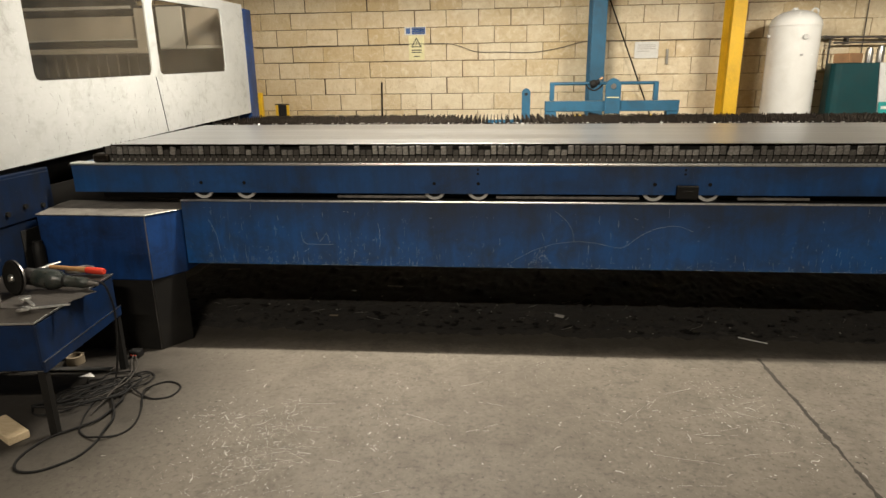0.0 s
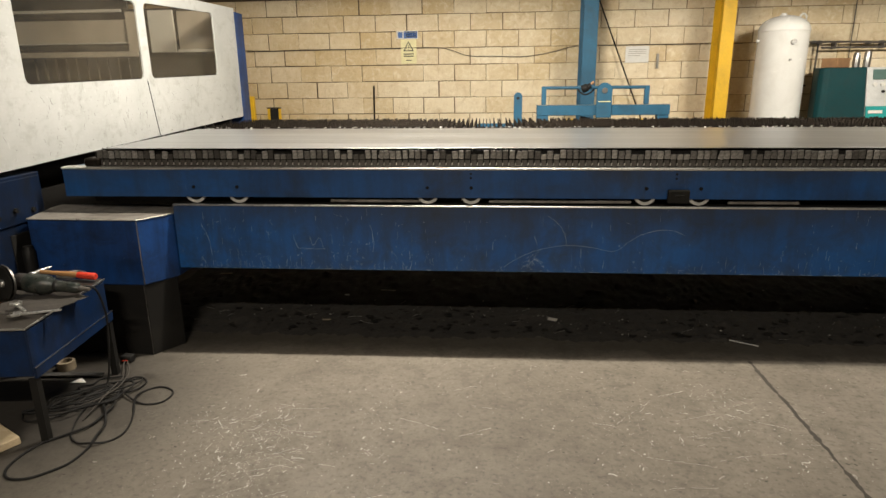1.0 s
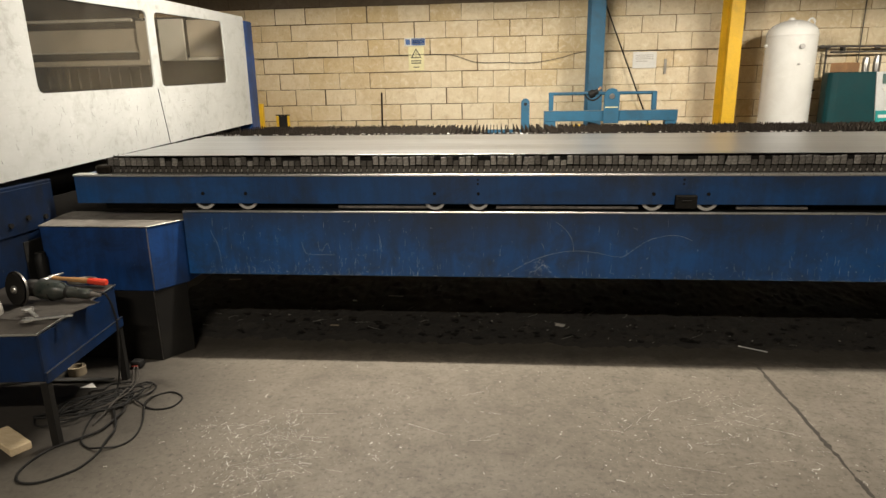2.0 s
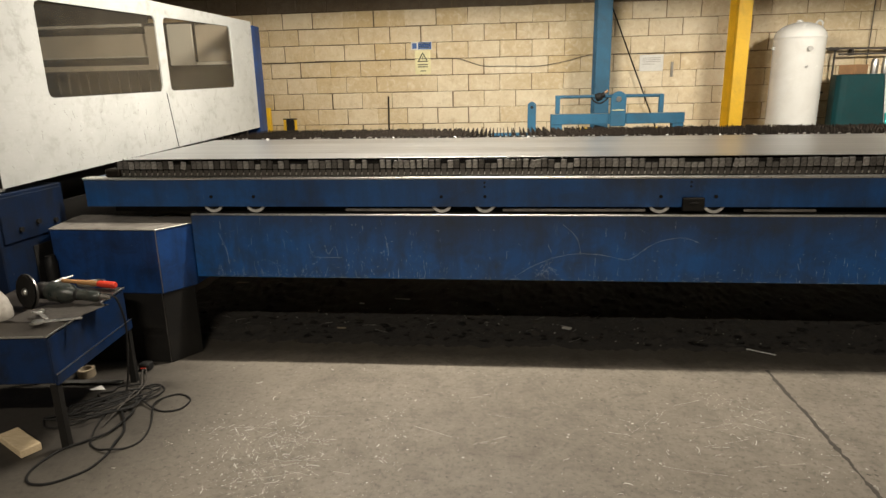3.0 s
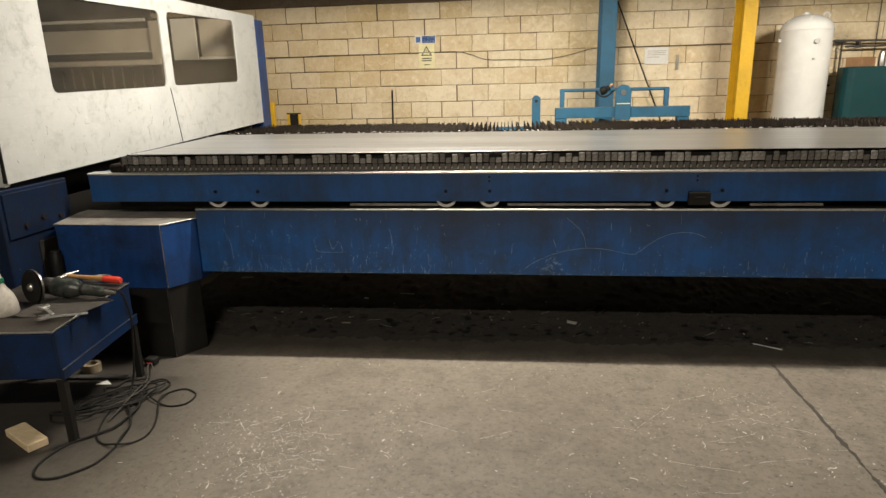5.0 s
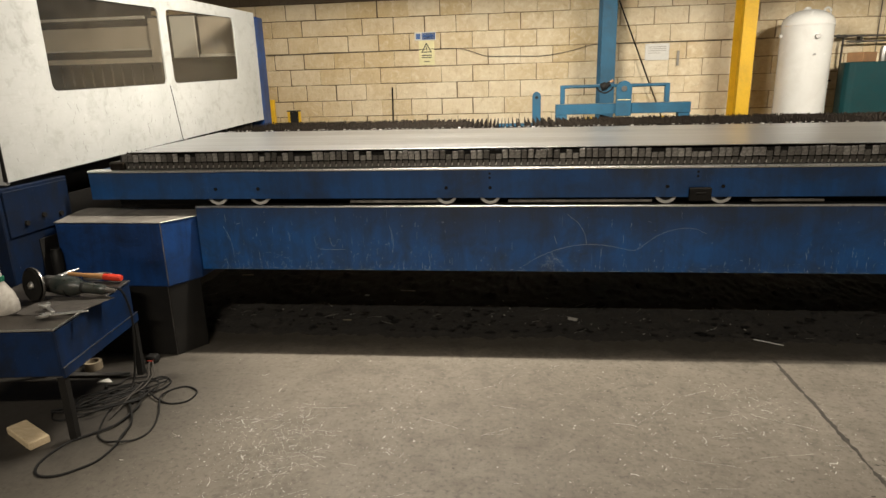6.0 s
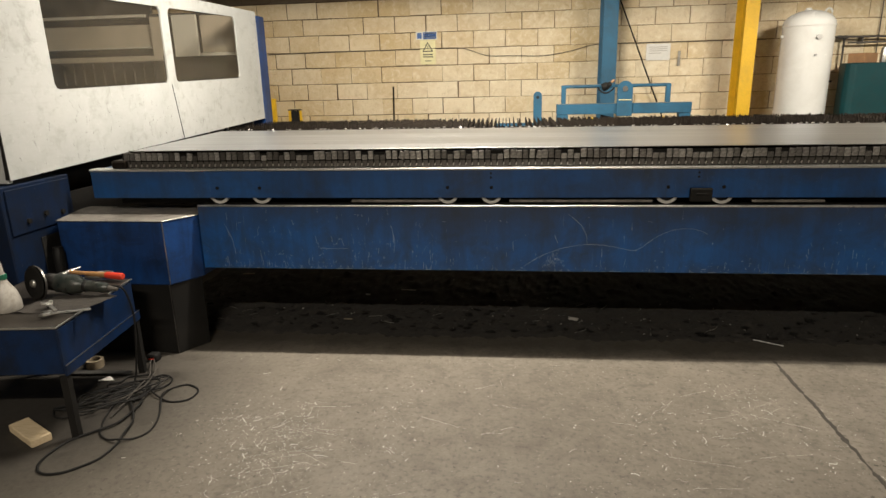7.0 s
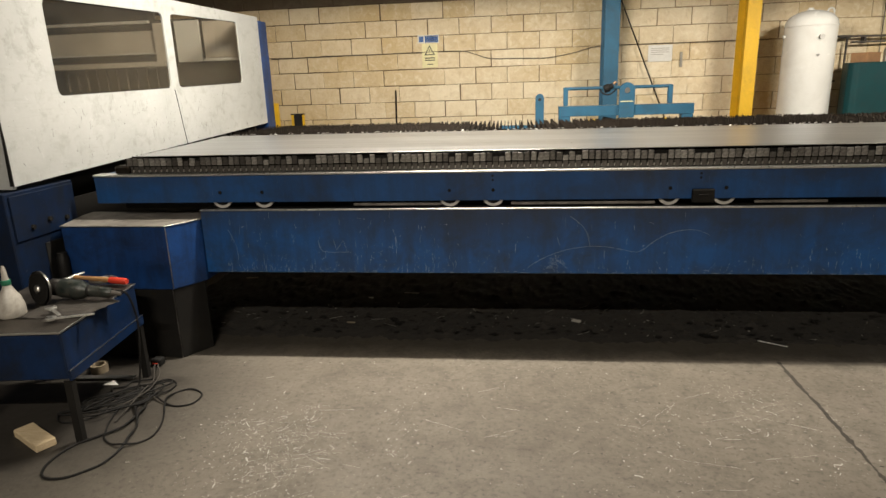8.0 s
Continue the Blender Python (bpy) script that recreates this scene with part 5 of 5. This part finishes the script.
sign("white_notice", 3.5, 3.82, 1.83, 2.05, PAPER, "white notice with faded lines on the wall", [("text_bar", INNER, (3.54, 3.78, z, z + 0.008)) for z in (2.0, 1.975, 1.95)] + [("text_bar", INNER, (3.54, 3.7, 1.92, 1.928))])

# yellow guard posts by the end of the machine
guard = thing("guard_post", (-1.5, 8.6, 0), "yellow guard post with a black sensor strip", "post")
for x0, x1 in ((-1.474, -1.437), (-1.314, -1.283)):
    bm = B()
    box(bm, x0, x1, 8.45, 8.48, 0, 1.268, 0.004)
    part("side", bm, YELLOW, guard)
bm = B()
box(bm, -1.435, -1.316, 8.452, 8.478, 0, 1.268)
part("strip", bm, RUBBER, guard)
bm = B()
box(bm, -1.478, -1.279, 8.448, 8.482, 1.27, 1.286, 0.002)
part("cap", bm, RUBBER, guard)
bm = B()
box(bm, -1.72, -1.64, 8.4, 8.46, 0, 1.44, 0.004)
solo("yellow_post", bm, YELLOW, "thin yellow post beside the machine", "post")

# blue lifting frame standing behind the table
lf = thing("sheet_lifter", (2.9, 7.2, 0), "light blue lifting frame with a tilting crossbar", "lifting frame")
LY = 7.2
for nm, e in (("crossbeam", (2.2, 3.68, LY - 0.06, LY + 0.06, 1.225, 1.34)), ("leg", (2.2, 2.33, LY - 0.058, LY + 0.058, 0.0, 1.222)), ("leg", (3.55, 3.675, LY - 0.058, LY + 0.058, 0.0, 1.222)),
              ("post", (2.252, 2.302, LY - 0.03, LY + 0.03, 1.343, 1.54)), ("post", (3.4, 3.45, LY - 0.03, LY + 0.03, 1.343, 1.54)), ("link_plate", (1.935, 2.03, LY - 0.1, LY - 0.066, 0.95, 1.44)),
              ("low_beam", (1.52, 2.197, LY - 0.06, LY + 0.06, 1.03, 1.135)), ("leg", (1.52, 1.6, LY - 0.05, LY + 0.05, 0.0, 1.027)), ("pivot_plate", (2.86, 3.03, LY - 0.09, LY - 0.064, 1.2, 1.5)), ("pivot_plate", (2.9, 3.0, LY + 0.064, LY + 0.09, 1.2, 1.45))):
    bm = B()
    box(bm, *e, 0.004)
    part(nm, bm, BLUE_FRAME, lf)
bm = B()
rod(bm, (1.9825, LY - 0.102, 1.44), (1.9825, LY - 0.068, 1.44), 0.0475, 20)
part("plate_end", bm, BLUE_FRAME, lf)
bm = B()
rod(bm, (2.945, LY - 0.092, 1.5), (2.945, LY - 0.066, 1.5), 0.085, 20)
part("plate_end", bm, BLUE_FRAME, lf)
bm = B()
rod(bm, (2.25, LY, 1.53), (3.45, LY, 1.53), 0.017, 12)
part("bar", bm, BLUE_FRAME, lf)
bm = B()
prism(bm, [(1.2, 0.86), (1.27, 0.82), (1.56, 1.03), (1.56, 1.13)], LY - 0.05, LY + 0.05, axis="y")
part("brace", bm, BLUE_FRAME, lf)
bm = B()
rod(bm, (2.945, LY - 0.1, 1.5), (2.945, LY - 0.05, 1.5), 0.03, 14)
part("pivot_pin", bm, TOOL, lf)
bm = B()
rod(bm, (1.9825, LY - 0.104, 1.425), (1.9825, LY - 0.1, 1.425), 0.018, 12)
part("pin_hole", bm, RUBBER, lf, "dark hole near the end of the link plate")
# thin steel lines stand in for highlights on the crossbeam and the bar
for x0, x1, z in ((2.2, 2.858, 1.3415), (3.032, 3.68, 1.3415), (2.26, 3.44, 1.5485)):
    bm = B()
    tube(bm, [(x0 + 0.004, LY - 0.056 if z < 1.4 else LY, z), (x1 - 0.004, LY - 0.056 if z < 1.4 else LY, z)], 0.003, 6, 1)
    part("worn_or_lit_edge", bm, TOOL, lf, "pale steel line put in for the highlight along the edge")
bm = B()
lathe(bm, [(0, 0), (0.035, 0.0), (0.045, 0.015), (0.045, 0.06), (0.03, 0.075), (0.03, 0.11), (0, 0.112)], 14, along((2.7, LY, 1.51), (2.83, LY, 1.565)))
tube(bm, [(2.65, LY, 1.53), (2.68, LY - 0.04, 1.48), (2.74, LY - 0.05, 1.455), (2.8, LY - 0.03, 1.48), (2.84, LY, 1.52)], 0.009, 8, 5)
part("valve", bm, RUBBER, lf, "dark valve with a hose and a small red knob")
bm = B()
rod(bm, (2.8, LY - 0.03, 1.57), (2.83, LY - 0.035, 1.595), 0.016, 10)
part("knob", bm, HICKORY, lf)
for pts, mt in (([(2.4, LY, 0.9), (2.42, LY, 1.08), (2.58, LY, 1.17), (2.72, LY, 1.12), (2.74, LY, 0.95)], HOSE), ([(2.95, LY, 1.02), (3.2, LY - 0.05, 1.1), (3.4, LY, 1.17), (3.52, LY, 1.0), (3.5, LY, 0.85)], HOSE), ([(2.7, LY, 1.2), (2.85, LY, 1.15), (2.95, LY, 1.0)], RUBBER)):
    bm = B()
    tube(bm, pts, 0.016, 8, 8)
    part("hose", bm, mt, lf, smooth=True)
bm = B()
box(bm, 2.875, 3.015, LY - 0.098, LY - 0.0935, 1.374, 1.384, 0.001)
part("marker", bm, SIGNYEL, lf, "thin yellow marker band")
pump = thing("vacuum_pump", (2.8, 7.2, 0.7), "dark vacuum pump on the lifting frame", "pump")
bm = B()
box(bm, 2.36, 3.5, LY - 0.15, LY + 0.15, 0.72, 0.76, 0.004)
part("tray", bm, BLUE_FRAME, pump)
bm = B()
for x in (2.4, 3.44):
    box(bm, x, x + 0.06, LY - 0.05, LY + 0.05, 0, 0.718)
part("support", bm, BLUE_FRAME, pump)
for x0, x1, r in ((2.42, 2.66, 0.1), (2.76, 3.12, 0.12)):
    bm = B()
    lathe(bm, [(0, 0), (r * 0.8, 0), (r, 0.03), (r, x1 - x0 - 0.03), (r * 0.7, x1 - x0), (0, x1 - x0)], 18, along((x0, LY, 0.76 + r), (x1, LY, 0.76 + r)))
    part("motor", bm, CLIP, pump, smooth=True)

# ---- block wall ----
COURSE, LEN, TOPJ = 0.2268, 0.45, 1.615
bm = B()
box(bm, X0, X1, WALL_Y + 0.008, WALL_Y + 0.2, 0, TOP)
wall = solo("wall_north", bm, MORTAR, "cream block wall painted dark brown above head height", "wall", kind="structure")


def block_bm(bm, x, z, w, dy, h=0.213):
    lo, hi = x - w / 2, x + w / 2
    c = 0.006
    f = [(lo, z - h / 2), (hi, z - h / 2), (hi, z + h / 2), (lo, z + h / 2)]
    g = [(lo + c, z - h / 2 + c), (hi - c, z - h / 2 + c), (hi - c, z + h / 2 - c), (lo + c, z + h / 2 - c)]
    a = [bm.verts.new((u, 0.012 + dy, v)) for u, v in f]
    b = [bm.verts.new((u, 0.005 + dy, v)) for u, v in f]
    d = [bm.verts.new((u, dy, v)) for u, v in g]
    for i in range(4):
        j = (i + 1) % 4
        bm.faces.new((a[i], a[j], b[j], b[i]))
        bm.faces.new((b[i], b[j], d[j], d[i]))
    bm.faces.new(d)


rs = random.Random(2)
shapes = {BLOCK: [], BLOCK_DARK: []}
for k in range(40):
    bm = B()
    block_bm(bm, 0, 0, 0.4415 + rs.uniform(-0.007, 0.005), 0, 0.218 + rs.uniform(-0.006, 0.004))
    for v in bm.verts:
        v.co.x += rs.uniform(-0.0035, 0.0035)
        v.co.z += rs.uniform(-0.0035, 0.0035)
        v.co.y += rs.uniform(-0.0015, 0.0015)
    bmesh.ops.transform(bm, matrix=pose(0, 0, 0, 0, rs.uniform(-0.45, 0.45), 0), verts=bm.verts)
    mt = BLOCK if k < 28 else BLOCK_DARK
    shapes[mt].append(mesh_of("block", bm, mt))
rest = {BLOCK: B(), BLOCK_DARK: B()}
for r in range(-23, 7):
    zc = TOPJ - COURSE * (r + 0.5)
    if zc < 0.0 or zc > TOP - 0.12:
        continue
    mt = BLOCK if zc < 2.75 else BLOCK_DARK
    for c in range(-18, 30):
        x = LEN * c + (0.225 if r % 2 == 0 else 0.0)
        if x - 0.22 < X0 or x + 0.22 > X1:
            continue
        # joints fall on multiples of the block length in even courses
        if -2.2 < x < 7.0 and 0.9 < zc < 2.95:
            piece("block", rs.choice(shapes[mt]), wall, (x + rs.gauss(0, 0.003), WALL_Y + rs.uniform(-0.002, 0.003), zc))
        else:
            block_bm(rest[mt], x, zc, 0.4385, WALL_Y)
for mt in rest:
    part("blocks", rest[mt], mt, wall, kind="stuff")
